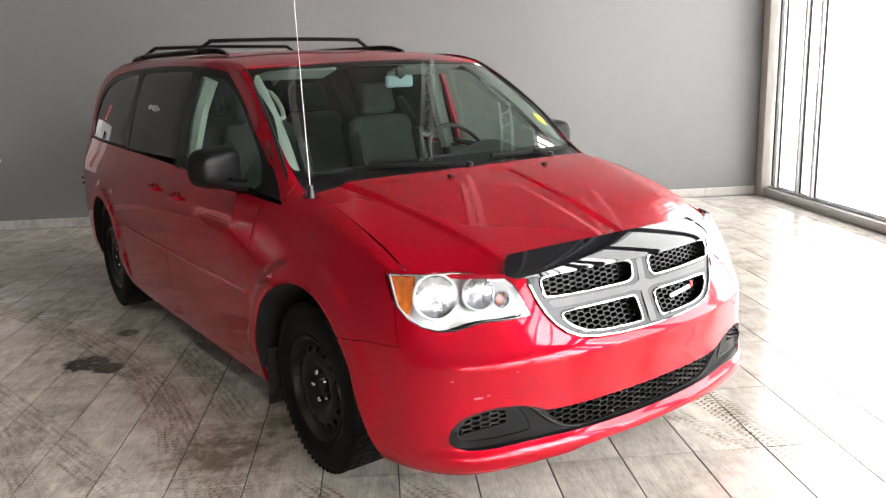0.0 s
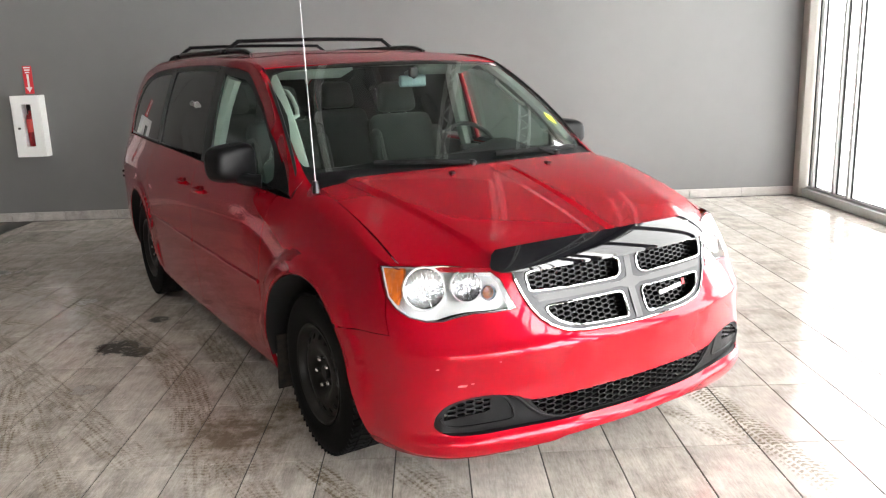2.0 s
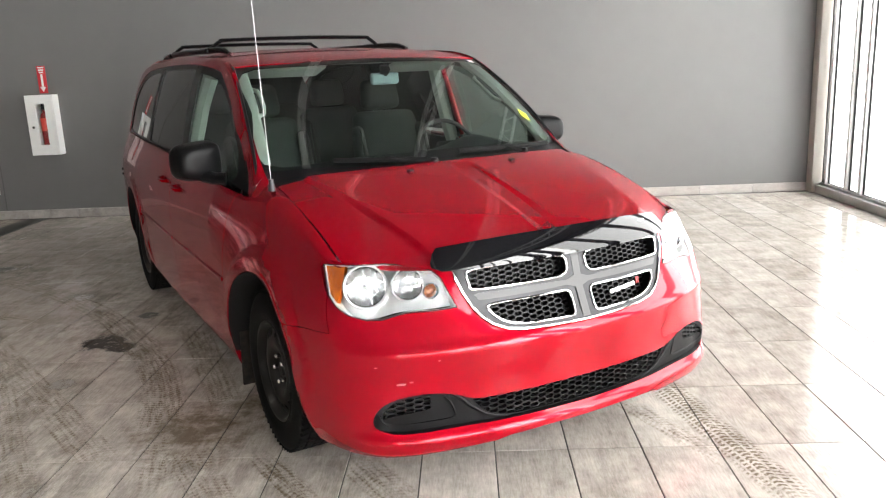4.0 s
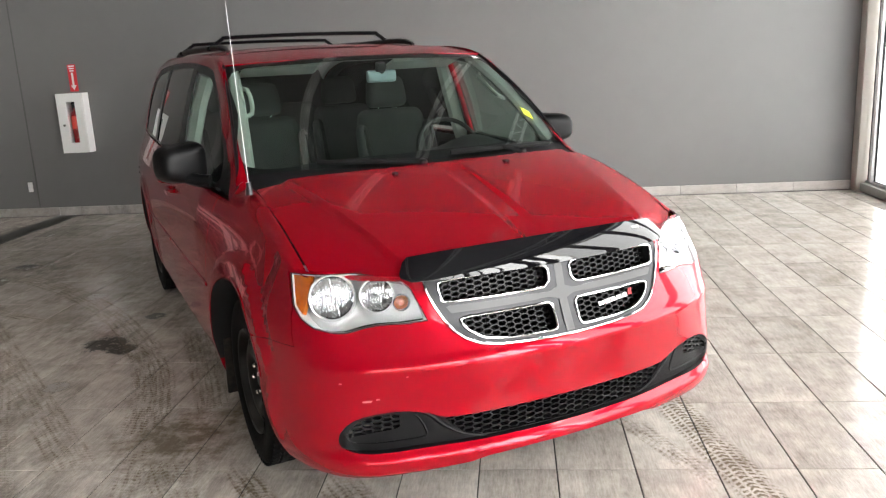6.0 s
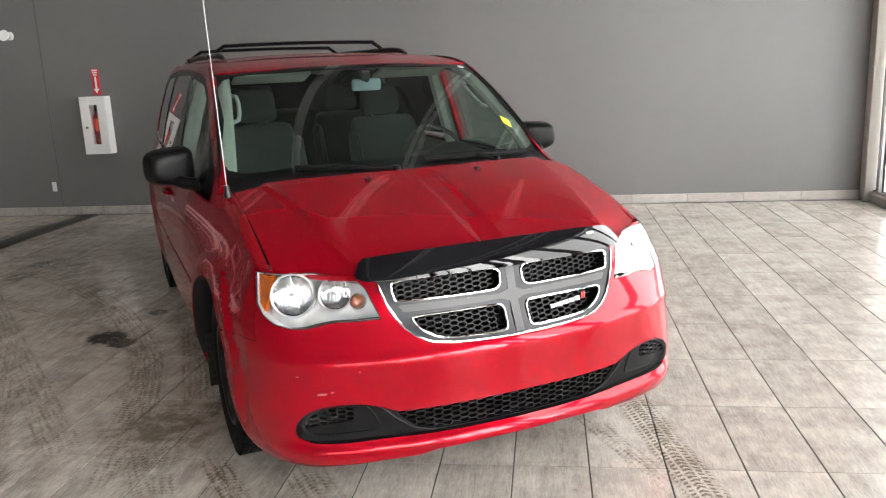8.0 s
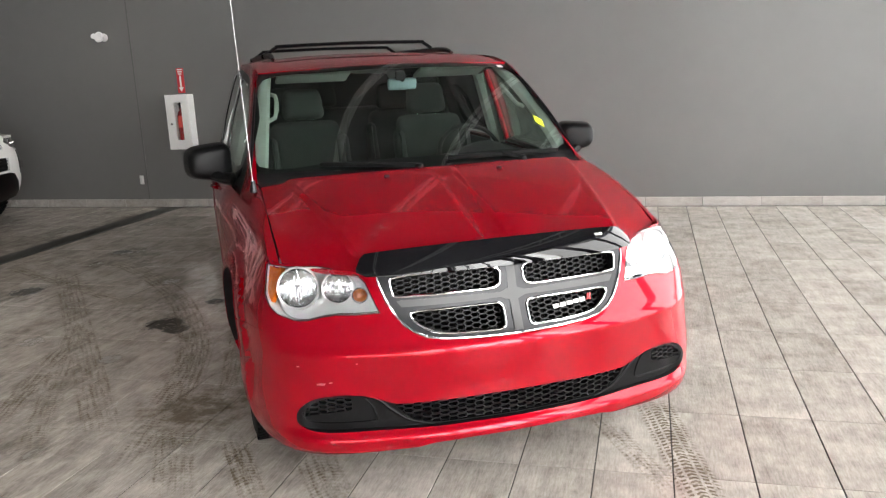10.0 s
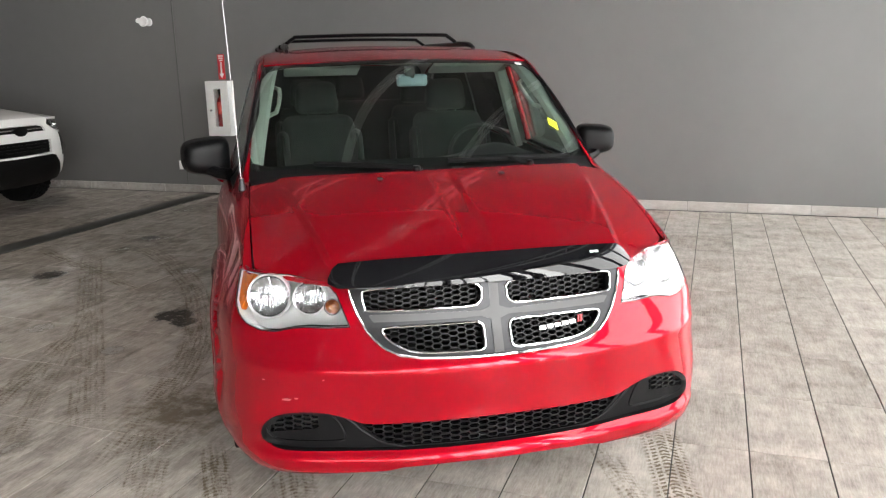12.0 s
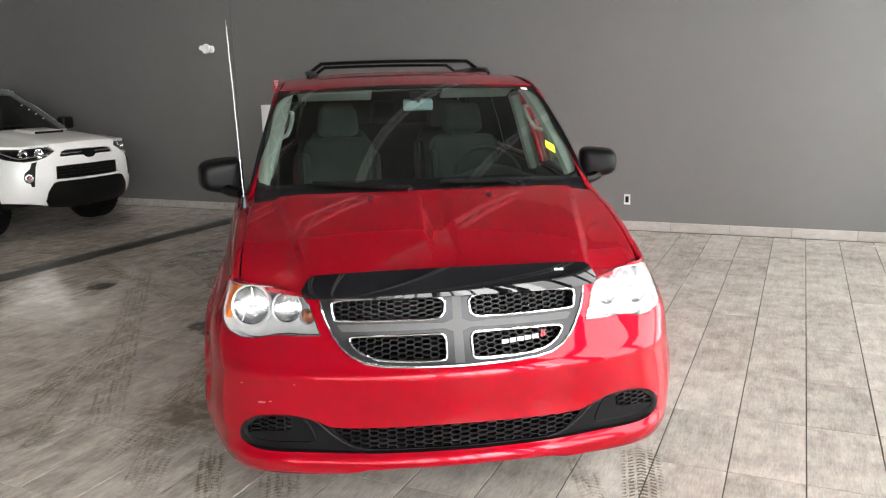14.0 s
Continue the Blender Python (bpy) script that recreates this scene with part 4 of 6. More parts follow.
# fender tip under the hood's outer corner, behind the lamp
for sgn in (-1, 1):
    tip = [(.88, .8945), (1.0, .8945), (1.10, .889), (1.124, .880), (1.22, .870), (1.22, .908), (1.10, .904), (.98, .901), (.88, .900)]
    part("fender_tip", sheet([tip if sgn > 0 else mirrored(tip)], skin, (.05, .03), 1, -.005, .004), RED, van)

# smoked hood deflector
def deflector(u, v):
    x = .548 * u
    y = .082 + .078 * u ** 2 + .030 * u ** 8 + .062 * np.clip(v, 1e-4, 2) ** 1.3
    z = .872 - .010 * u ** 2 + (.088 - .012 * u ** 2 - .012 * u ** 8) * np.clip(v, 1e-4, 2) ** .85
    return np.stack([x, y, z], -1)


dpoly = [(-.95, .02), (-1, .16), (-1, .35), (-.965, .80), (-.93, 1), (-.5, 1), (0, 1), (.5, 1), (.93, 1), (.965, .80), (1, .35), (1, .16), (.95, .02), (.5, 0), (0, 0), (-.5, 0)]
part("hood_deflector", sheet([dpoly], deflector, (.08, .15), 1, .006, .010), GLOSS, van, "glossy black acrylic hood deflector")
bm = bmesh.new()
for u in (.70, .735):
    q = deflector(np.array([u]), np.array([.72]))[0]
    block(bm, (q[0], q[1] - .007, q[2] + .004), (.016, .010, .003), .001, 1, Matrix.Rotation(radians(50), 4, "X"))
part("deflector_mark", bm, PAPER, van)

# washer nozzles
for x in (-.265, .265):
    bm = bmesh.new()
    z = float(hood(np.array([x]), np.array([.87]))[0, 2])
    block(bm, (x, .872, z + .004), (.022, .03, .012), .004)
    part("washer_nozzle", bm, BLACK, van)

# headlights
for sgn in (-1, 1):
    pts = HEADLIGHT if sgn > 0 else mirrored(HEADLIGHT)
    lamp = part("headlight", sheet([inset(pts, .001), inset(pts, .0035)], skin, (0.05, 0.05), 1, .001, .012), TRIM, van, "clear headlight with chrome reflectors and amber corner")
    part("lamp_wall", sheet([inset(pts, .003), inset(pts, .0055)], skin, (0.05, 0.05), 1, -.004, .09), SILVER, lamp)
    part("lens", sheet([inset(pts, .004)], skin, (0.03, 0.03), 1, .004, .006), LENS, lamp, "clear plastic lens").visible_shadow = False

    def behind(a, b, g=sgn):
        q = skin(a, b)
        k = np.clip((np.abs(a) - .80) / .28, 0, 1)
        return q + np.stack([-g * (.02 + .035 * k), .085 - .06 * k, -.004 + 0 * a], -1)

    part("housing", sheet([inset(pts, -.012)], behind, (0.03, 0.03), 1, 0, 0), HOUSING, lamp, "silver lamp housing")
    for cu, cz, r, nm in ((.884, .809, .074, "main_reflector"), (.680, .808, .056, "high_reflector")):
        c = behind(np.array([sgn * cu]), np.array([cz]))[0]
        nrm = Vector((sgn * .30, -.92, .22)).normalized()
        m = Matrix.Translation(Vector(c) + nrm * .026) @ nrm.to_track_quat("Z", "Y").to_matrix().to_4x4()
        bm = bmesh.new()
        prof = [(r * 1.06, .004), (r * 1.06, .014), (r, .018), (r * .97, .012)] + [(r * .97 * math.cos(t), .010 - r * .36 * math.sin(t)) for t in np.linspace(0.1, 1.5, 8)]
        lathe(bm, prof, 24, m)
        bowl = part(nm, bm, FLUTED, lamp, "chrome reflector bowl")
        bm = bmesh.new()
        lathe(bm, [(0, .014), (r * .10, .011), (r * .12, 0), (r * .12, -.03), (0, -.03)], 16, m)
        part("bulb_cap", bm, CHROME, lamp)
        bm = bmesh.new()
        lathe(bm, [(r * 1.09, .004), (r * 1.09, .017), (r * 1.05, .021), (r * .98, .018)], 32, m)
        part("reflector_ring", bm, HOUSING, lamp)
        # thin chrome bars added to imitate upright streaks of reflection in the bowl
        bm = bmesh.new()
        for xx, lean in ((-.42, .12), (.1, -.2), (.46, .1)):
            hh = r * math.sqrt(.86 - xx * xx)
            tube(bm, [tuple(m @ Vector((r * xx + r * lean * s_, hh * s_, .006 - .014 * (1 - s_ * s_)))) for s_ in (-1, -.5, 0, .5, 1)], .0022, 6)
        part("reflector_rib", bm, CHROME, lamp)
    corner = [(1.122, .884), (1.005, .889), (.992, .85), (.990, .81), (.994, .768), (1.036, .792)]
    if sgn > 0:
        corner = [(1.122, .884), (1.035, .889), (1.030, .85), (1.028, .81), (1.030, .785), (1.036, .792)]
    cp = corner if sgn > 0 else mirrored(corner)
    part("amber_corner", sheet([cp], (lambda a, b, g=sgn: skin(a, b) + np.array([-g * .010, .006, -.001])), (.03, .03), 1, 0, .02), AMBER, lamp, "amber turn signal corner")
    c = behind(np.array([sgn * .592]), np.array([.785]))[0]
    nrm = Vector((sgn * .2, -.95, .1)).normalized()
    m = Matrix.Translation(Vector(c) + nrm * .014) @ nrm.to_track_quat("Z", "Y").to_matrix().to_4x4()
    bm = bmesh.new()
    lathe(bm, [(.030, 0), (.030, .012), (.026, .014), (.014, .002)], 24, m)
    part("signal_ring", bm, CHROME, lamp)
    bm = bmesh.new()
    lathe(bm, [(.014, .002), (.012, .010), (.007, .015), (0, .016)], 20, m)
    part("signal_bulb", bm, BULB, lamp, "amber signal bulb")


# fender tops, windscreen pillars and roof edges run on as one band
inner = [spline([0, 1, 2, 3, 4, 5, 6, 7, 8, 9], c) for c in (
    [.800, .805, .804, .802, .765, .710, .690, .668, .655, .60],
    [.393, .70, 1.035, 1.205, 1.525, 1.885, 2.40, 3.40, 4.40, 4.92],
    [float(hood(np.array([.80]), np.array([q]))[0, 2]) - .001 for q in (.393, .70, 1.03)] + [1.131, 1.368, 1.597, 1.658, 1.672, 1.640, 1.53])]
outer_y = spline([0, 1, 2, 3, 4, 5, 6, 7, 8, 9], [.468, .75, 1.00, 1.195, 1.575, 2.02, 2.45, 3.40, 4.30, 4.80])
outer_z = spline([0, 1, 2, 3, 4, 5, 6, 7, 8, 9], [.889, .965, 1.025, 1.049, 1.295, 1.578, 1.625, 1.635, 1.585, 1.42])
band_a = lambda t: np.stack([f(t) for f in inner], -1)
band_b = lambda t: skin(S(outer_y(t)), outer_z(t))


def band_ta(t):
    k = np.clip(t / 2.5, 0, 1)
    v = np.stack([.80 + 0 * t, -.15 - .35 * np.clip(1 - np.abs(t - 4) / 2, 0, 1), -.25 + 0 * t], -1)
    return v / np.linalg.norm(v, axis=-1)[..., None]


def band_tb(t):
    d = skin(S(outer_y(t)), outer_z(t) - .01) - skin(S(outer_y(t)), outer_z(t))
    return d / np.linalg.norm(d, axis=-1)[..., None]


for sgn in (-1, 1):
    for nm, t0, t1, n in (("fender_top", 0, 2.97, 40), ("windscreen_pillar", 2.975, 5.0, 36), ("roof_edge", 5.0, 9.0, 60)):
        part(nm, bridge(band_a, band_b, band_ta, band_tb, t0, t1, n, 9, 1, nm, sgn < 0), RED, van)

# roof
roof_mid = spline([1.70, 1.9, 2.1, 2.5, 3.2, 4.0, 4.5, 4.85, 5.0], [1.603, 1.640, 1.662, 1.692, 1.708, 1.700, 1.668, 1.615, 1.58])
edge_x = spline([1.7, 1.885, 2.4, 3.4, 4.4, 4.92], [.715, .710, .690, .668, .655, .60])
edge_z = spline([1.7, 1.885, 2.4, 3.4, 4.4, 4.92], [1.55, 1.597, 1.658, 1.672, 1.640, 1.53])


def roof(x, y):
    k = np.clip(np.abs(x) / edge_x(y), 0, 1.2)
    return np.stack([x, y, roof_mid(y) + (edge_z(y) - roof_mid(y)) * k ** 2.4], -1)


rpoly = [(0, 1.745), (.25, 1.763), (.45, 1.80), (.60, 1.85), (.708, 1.89)] + [(float(edge_x(y)), y) for y in (2.1, 2.4, 2.9, 3.4, 3.9, 4.4, 4.7, 4.9)] + [(.4, 4.95), (0, 4.97)]
part("roof", sheet([rpoly + mirrored(rpoly)[1:-1]], roof, (0.07, 0.07), 1, 0, .01), RED, van)


# windscreen
def screen(u, v):
    k = 1 - u ** 2
    b = np.stack([.832 * u, 1.235 - .25 * k - .0 * u, 1.115 + .025 * k], -1)
    t = np.stack([.712 * u, 1.892 - .148 * k, 1.593 + .024 * k], -1)
    w = v[..., None]
    return b + (t - b) * w + (4 * w * (1 - w)) * np.array([0, -.022, .030])


full = [(-1, 0), (0, 0), (1, 0), (1, 1), (0, 1), (-1, 1)]
clear = smooth_line([(-.955, .095), (-.5, .088), (0, .085), (.5, .088), (.955, .095), (.962, .5), (.95, .93), (.5, .955), (0, .958), (-.5, .955), (-.95, .93), (-.962, .5)], 4, True)
part("windscreen", sheet([full], screen, (.08, .08), 1, 0, .005), GLASS, van, "large clear windscreen").visible_shadow = False
part("windscreen_border", sheet([inset(full, .001), clear], screen, (.08, .08), 1, -.004, .004), TRIM, van, "black ceramic border of the windscreen")
for sgn in (-1, 1):
    bm = bmesh.new()
    q = screen(np.full(14, sgn * .998), np.linspace(0, 1, 14)) + np.array([0, -.003, .003])
    tube(bm, [tuple(v) for v in q], .008, 6, flat=.6)
    part("windscreen_moulding", bm, TRIM, van)


def cowl(u, v):
    y = np.interp(np.abs(u) * .80, [0, .25, .5, .7, .803], [.948, .960, .997, 1.040, 1.062]) - .012
    a = hood(.80 * u, y) + np.array([0, 0, -.014])
    b = screen(u, 0.06 + 0 * u) + np.array([0, 0, -.006])
    return a + (b - a) * v[..., None] + (v * (1 - v))[..., None] * np.array([0, 0, -.05])


part("cowl", grid(cowl, (-.985, .985), (0, 1), 30, 6, 1), TRIM, van, "black plastic cowl")

# wipers
for x0, x1, u, va, vb in ((-.50, -.06, -.66, .060, .004), (.06, .66, .0, .040, .030)):
    us = np.linspace(x0 / .80, x1 / .80, 12)
    vs = np.linspace(va, vb, 12)
    q = screen(us, vs) + normal_of(screen, us, vs, 1) * .014
    bm = bmesh.new()
    tube(bm, [tuple(v) for v in q], .007, 6, flat=1.6)
    wiper = part("wiper", bm, RUBBER, van)
    bm = bmesh.new()
    mid = q[5]
    foot = cowl(np.array([u + .55]), np.array([.4]))[0]
    tube(bm, [tuple(foot + np.array([0, 0, .012])), tuple((foot * .5 + mid * .5) + np.array([0, -.004, .008])), tuple(mid + np.array([0, -.004, .008]))], [.013, .010, .007], 8)
    part("wiper_arm", bm, RUBBER, wiper)
    bm = bmesh.new()
    lathe(bm, [(0, 0), (.02, 0), (.02, .02), (.012, .03), (0, .03)], 14, Matrix.Translation(foot))
    part("wiper_pivot", bm, BLACK, wiper)

# flanks, panel by panel
FRONT_DOOR = [(1.385, .30), (1.405, .60), (1.40, .75), (1.37, .92), (1.335, 1.030)]


def flank(sgn, fn, sign):
    pt = lambda y, z: (float(S(y)), z)
    # front fender
    fender = arch(.925, .365, .41, 44, 181, 40) + [pt(1.34, .33), pt(1.345, .22), pt(1.385, .22)] + [pt(y, z) for y, z in FRONT_DOOR] + [pt(1.30, 1.052), pt(1.175, 1.047)]
    fender += [(float(S(outer_y(t))), float(outer_z(t)) + .003) for t in np.linspace(2.9, 0, 14)] + [(1.132, .882), (1.045, .79), (1.022, .72), (1.0, .664), (1.12, .660), (1.235, .652)]
    part("front_fender", sheet([inset(fender, GAP)], fn, (.022, .022), sign, 0, .02), RED, van)
    # front door below the belt
    door = [pt(y, z) for y, z in FRONT_DOOR] + [pt(1.30, 1.052)] + run((1.5, 1.8, 2.1, 2.3, 2.49), belt) + [pt(2.495, .9), pt(2.505, .6), pt(2.50, .30)]
    ob = part("front_door", sheet([inset(door, GAP)], fn, (.06, .05), sign, 0, .02), RED, van)
    handle(ob, fn, sign, 2.315, .962)
    slide = [pt(2.50, .30), pt(2.505, .6), pt(2.495, .9)] + run((2.49, 2.7, 3.0, 3.3, 3.60), belt) + [pt(3.62, .9), pt(3.60, .62)] + arch(4.005, .365, .42, 24, 8, 6) + [pt(3.57, .30)]
    ob = part("sliding_door", sheet([inset(slide, GAP)], fn, (.06, .05), sign, 0, .02), RED, van)
    handle(ob, fn, sign, 2.690, .972)
    quarter = [pt(3.60, .30)] + arch(4.005, .365, .42, -6, 186, 44) + [pt(4.45, .30), pt(4.95, .33), (TAIL - .02, .34), (TAIL - .02, 1.12)] + run((4.95, 4.75, 4.4, 4.0, 3.60), belt) + [pt(3.62, .9), pt(3.60, .62)]
    part("rear_quarter", sheet([inset(quarter, GAP)], fn, (.03, .03), sign, 0, .02), RED, van)
    sill = [pt(1.385, .215), pt(2.4, .225), pt(3.57, .235), pt(3.57, .297), pt(2.5, .297), pt(1.385, .297)]
    part("rocker_panel", sheet([inset(sill, .001)], fn, (.08, .04), sign, -.004, .02), RED, van)
    # side crease mouldings
    for ya, yb in ((1.42, 2.48), (2.52, 3.58)):
        bm = bmesh.new()
        ys = np.linspace(ya, yb, 12)
        q = fn(S(ys), .648 + .02 * (ys - 1.4) / 2.2)
        tube(bm, [tuple(v) for v in q], .006, 6, flat=1.8)
        part("side_moulding", bm, RED, van)
    # black daylight-opening frame, its glass, and the red skin above it
    low = run((1.20, 1.5, 1.9, 2.3, 2.8, 3.3, 3.8, 4.3, 4.62), lambda y: belt(y) + .003)
    front = [(float(S(outer_y(t))), float(outer_z(t)) - .004) for t in np.linspace(3.1, 5.0, 14)]
    upper = run((2.15, 2.45, 2.9, 3.4, 3.8, 4.1, 4.35, 4.55), lambda y: glass_top(y) + .012) + [pt(4.66, 1.36), pt(4.685, 1.22)]
    dlo = [front[0]] + front[1:] + upper + low[::-1]
    g1 = smooth_line([pt(1.42, 1.10), pt(1.55, 1.245), pt(1.80, 1.42), pt(2.0, 1.530), pt(2.12, 1.555), pt(2.31, 1.572), pt(2.335, 1.55), pt(2.31, 1.14), pt(2.29, 1.128), pt(1.9, 1.107), pt(1.45, 1.082)], 4, True)
    g2 = smooth_line([pt(2.46, 1.145), pt(2.475, 1.58), pt(2.50, 1.598), pt(3.0, 1.603), pt(3.40, 1.600), pt(3.42, 1.585), pt(3.46, 1.165), pt(3.44, 1.153), pt(2.9, 1.138), pt(2.48, 1.122)], 4, True)
    g3 = smooth_line([pt(3.56, 1.18), pt(3.52, 1.58), pt(3.54, 1.592), pt(4.0, 1.575), pt(4.35, 1.520), pt(4.52, 1.43), pt(4.60, 1.30), pt(4.62, 1.19), pt(4.60, 1.168), pt(3.9, 1.160), pt(3.58, 1.163)], 4, True)
    part("window_frame", sheet([dlo, g1, g2, g3], fn, (.08, .06), sign, -.003, .012), TRIM, van, "black window surround")
    for nm, g, mt in (("front_window", g1, GLASS), ("sliding_door_window", g2, TINT), ("quarter_window", g3, TINT)):
        ob = part(nm, sheet([inset(g, -.006)], fn, (.06, .06), sign, -.008, .004), mt, van, "clear side window" if mt is GLASS else "dark privacy glass")
        ob.visible_shadow = mt is not GLASS
    above = [(float(S(outer_y(t))), float(outer_z(t)) + .001) for t in np.linspace(5.0, 9.0, 26)] + [pt(4.86, 1.155)] + [pt(4.688, 1.155), pt(4.689, 1.22)] + [pt(4.664, 1.36)] + run((4.55, 4.35, 4.1, 3.8, 3.4, 2.9, 2.45, 2.15), lambda y: glass_top(y) + .0135)
    part("cant_rail", sheet([above], fn, (.06, .06), sign, 0, .004), RED, van)
    tail = [pt(4.86, 1.155), (float(S(4.80)), 1.42), (float(S(4.90)), 1.45), (TAIL - .02, 1.45), (TAIL - .02, 1.13), (float(S(4.98)), 1.13)]
    part("tailgate_half", sheet([tail], fn, (.08, .08), sign, 0, .004), RED, van)
    # wheel wells and arch lips
    for yc, r in ((.925, .41), (4.005, .42)):
        bm = bmesh.new()
        a = arch(yc, .365, r - .002, 8 if yc < 2 else -6, 186, 30)
        q = fn(np.array([p[0] for p in a]), np.array([p[1] for p in a]))
        rows = [[bm.verts.new((v[0] - sgn * d, v[1], v[2])) for v in q] for d in (.001, .05, .34)]
        for ra, rb in zip(rows, rows[1:]):
            for k in range(len(ra) - 1):
                bm.faces.new((ra[k], ra[k + 1], rb[k + 1], rb[k]))
        bm.faces.new(rows[-1])
        part("wheel_well", bm, LINER, van)
        bm = bmesh.new()
        a = arch(yc, .365, r + .012, 20 if yc < 2 else 4, 176, 30)
        q = fn(np.array([p[0] for p in a]), np.array([p[1] for p in a]))
        tube(bm, [tuple(v - np.array([sgn * .009, 0, 0])) for v in q], .011, 6)
        part("arch_lip", bm, RED, van)
    bm = bmesh.new()
    block(bm, (sgn * .865, 1.315, .285), (.19, .014, .27), .005, 2, Matrix.Rotation(radians(6), 4, "X"))
    part("mud_flap", bm, MUD, van, "muddy black rubber flap")


def handle(door, fn, sign, y, z):
    """A door handle in its finger cup."""
    p = fn(np.array([S(y)]), np.array([z]))[0]
    bm = bmesh.new()
    lathe(bm, [(.0, -.006), (.03, -.006), (.052, .0015), (.056, .001)], 24, Matrix.Translation(p) @ Matrix.Rotation(radians(90 * sign), 4, "Y") @ Matrix.Diagonal((.62, 1.0, 1, 1)))
    part("handle_cup", bm, RED, door)
    bm = bmesh.new()
    pts = [(p[0] + sign * d, p[1] + dy, p[2] + .006) for dy, d in ((-.085, .002), (-.07, .016), (-.03, .024), (.03, .024), (.07, .016), (.085, .002))]
    tube(bm, pts, .014, 8, flat=.8)
    part("door_handle", bm, RED, door)


sides(flank)
bm = bmesh.new()
block(bm, (0, 2.6, .30), (1.72, 2.2, .16), .02)
part("underbody", bm, LINER, van)
bm = bmesh.new()
block(bm, (0, 4.75, .42), (1.60, .60, .30), .04)
part("rear_underbody", bm, LINER, van)
for sgn in (-1, 1):
    bm = bmesh.new()
    a = np.linspace(S(4.82), S(5.02), 8)
    for z0 in (.80, .84):
        q = skin(sgn * a, np.full(8, z0)) + np.array([sgn * .006, 0, 0])
        tube(bm, [tuple(v) for v in q], .008, 6, flat=1.4)
    part("bumper_step", bm, BLACK, van, "black rear bumper step")

# wheels
def wheel(name, x, y, sgn):
    hub = Matrix.Translation((x, y, .345)) @ Matrix.Rotation(radians(90 * sgn), 4, "Y")
    w = new(name)
    w.parent = van
    w.empty_display_size = .05
    R = .345
    bm = bmesh.new()
    lathe(bm, [(.212, .085), (.225, .100), (.262, .112), (.300, .108), (.328, .098), (.337, .088), (.339, .05), (.339, -.05), (.337, -.113), (.328, -.123), (.30, -.133), (.262, -.137), (.225, -.12), (.212, -.085), (.205, 0)], 72, hub, closed=True)
    for row, (h, n) in enumerate(((-.107, 66), (-.068, 62), (-.03, 60), (.008, 60), (.045, 62), (.082, 66))):
        for k in range(n):
            t = 2 * math.pi * (k + .5 * (row % 2)) / n
            m = hub @ Matrix.Rotation(t, 4, "Z") @ Matrix.Translation((R - .0065, 0, h)) @ Matrix.Rotation(radians(18 if row % 2 else -18), 4, "X")
            s3 = (.013, 2 * math.pi * R / n * .66, .030)
            vs = [bm.verts.new(m @ Vector((s3[0] * a / 2, s3[1] * b / 2, s3[2] * c / 2))) for a in (-1, 1) for b in (-1, 1) for c in (-1, 1)]
            for f in ((0, 1, 3, 2), (4, 6, 7, 5), (0, 4, 5, 1), (2, 3, 7, 6), (0, 2, 6, 4), (1, 5, 7, 3)):
                bm.faces.new([vs[i] for i in f])
    part("tyre", bm, RUBBER, w, "black studded winter tyre", sharp=40)
    # rim with its ring of round vents
    bm = bmesh.new()
    lathe(bm, [(.205, -.09), (.208, .078), (.216, .096), (.214, .101), (.206, .098), (.200, .088), (.196, .076), (.188, .066)], 56, hub)
    part("rim", bm, STEEL, w, "black painted steel rim")
    dish = spline([0, .045, .07, .09, .115, .14, .165, .19], [.052, .052, .056, .072, .084, .082, .072, .064])

    def face(a, b):
        r = np.hypot(a, b)
        p = np.stack([a, b, dish(r), 1 + 0 * r], -1) @ np.array(hub).T
        return p[..., :3]

    ring = lambda cx, cy, r, n: [(cx + r * math.cos(2 * math.pi * k / n), cy + r * math.sin(2 * math.pi * k / n)) for k in range(n)]
    vents = [ring(.158 * math.cos(t), .158 * math.sin(t), .0135, 12) for t in np.arange(16) * 2 * math.pi / 16]
    part("wheel_disc", sheet([ring(0, 0, .189, 56), ring(0, 0, .030, 24)] + vents, face, (.022, .022), 1, 0, .006), STEEL, w, "black steel disc with round vents")
    bm = bmesh.new()
    lathe(bm, [(.203, .020), (0, .020)], 24, hub)
    part("brake_backing", bm, LINER, w)
    bm = bmesh.new()
    lathe(bm, [(.031, -.01), (.031, .062), (.026, .068), (0, .068)], 24, hub)
    part("hub", bm, STEEL, w, "rusty hub centre")
    for k in range(5):
        t = 2 * math.pi * k / 5 + .4
        bm = bmesh.new()
        lathe(bm, [(.011, .04), (.011, .074), (.008, .080), (0, .081)], 6, hub @ Matrix.Translation((.0585 * math.cos(t), .0585 * math.sin(t), .0)))
        part("lug_nut", bm, NUT, w, "bright lug nut", smooth=False)


for sgn in (-1, 1):
    wheel("front_wheel", sgn * .832, .925, sgn)
    wheel("rear_wheel", sgn * .815, 4.005, sgn)

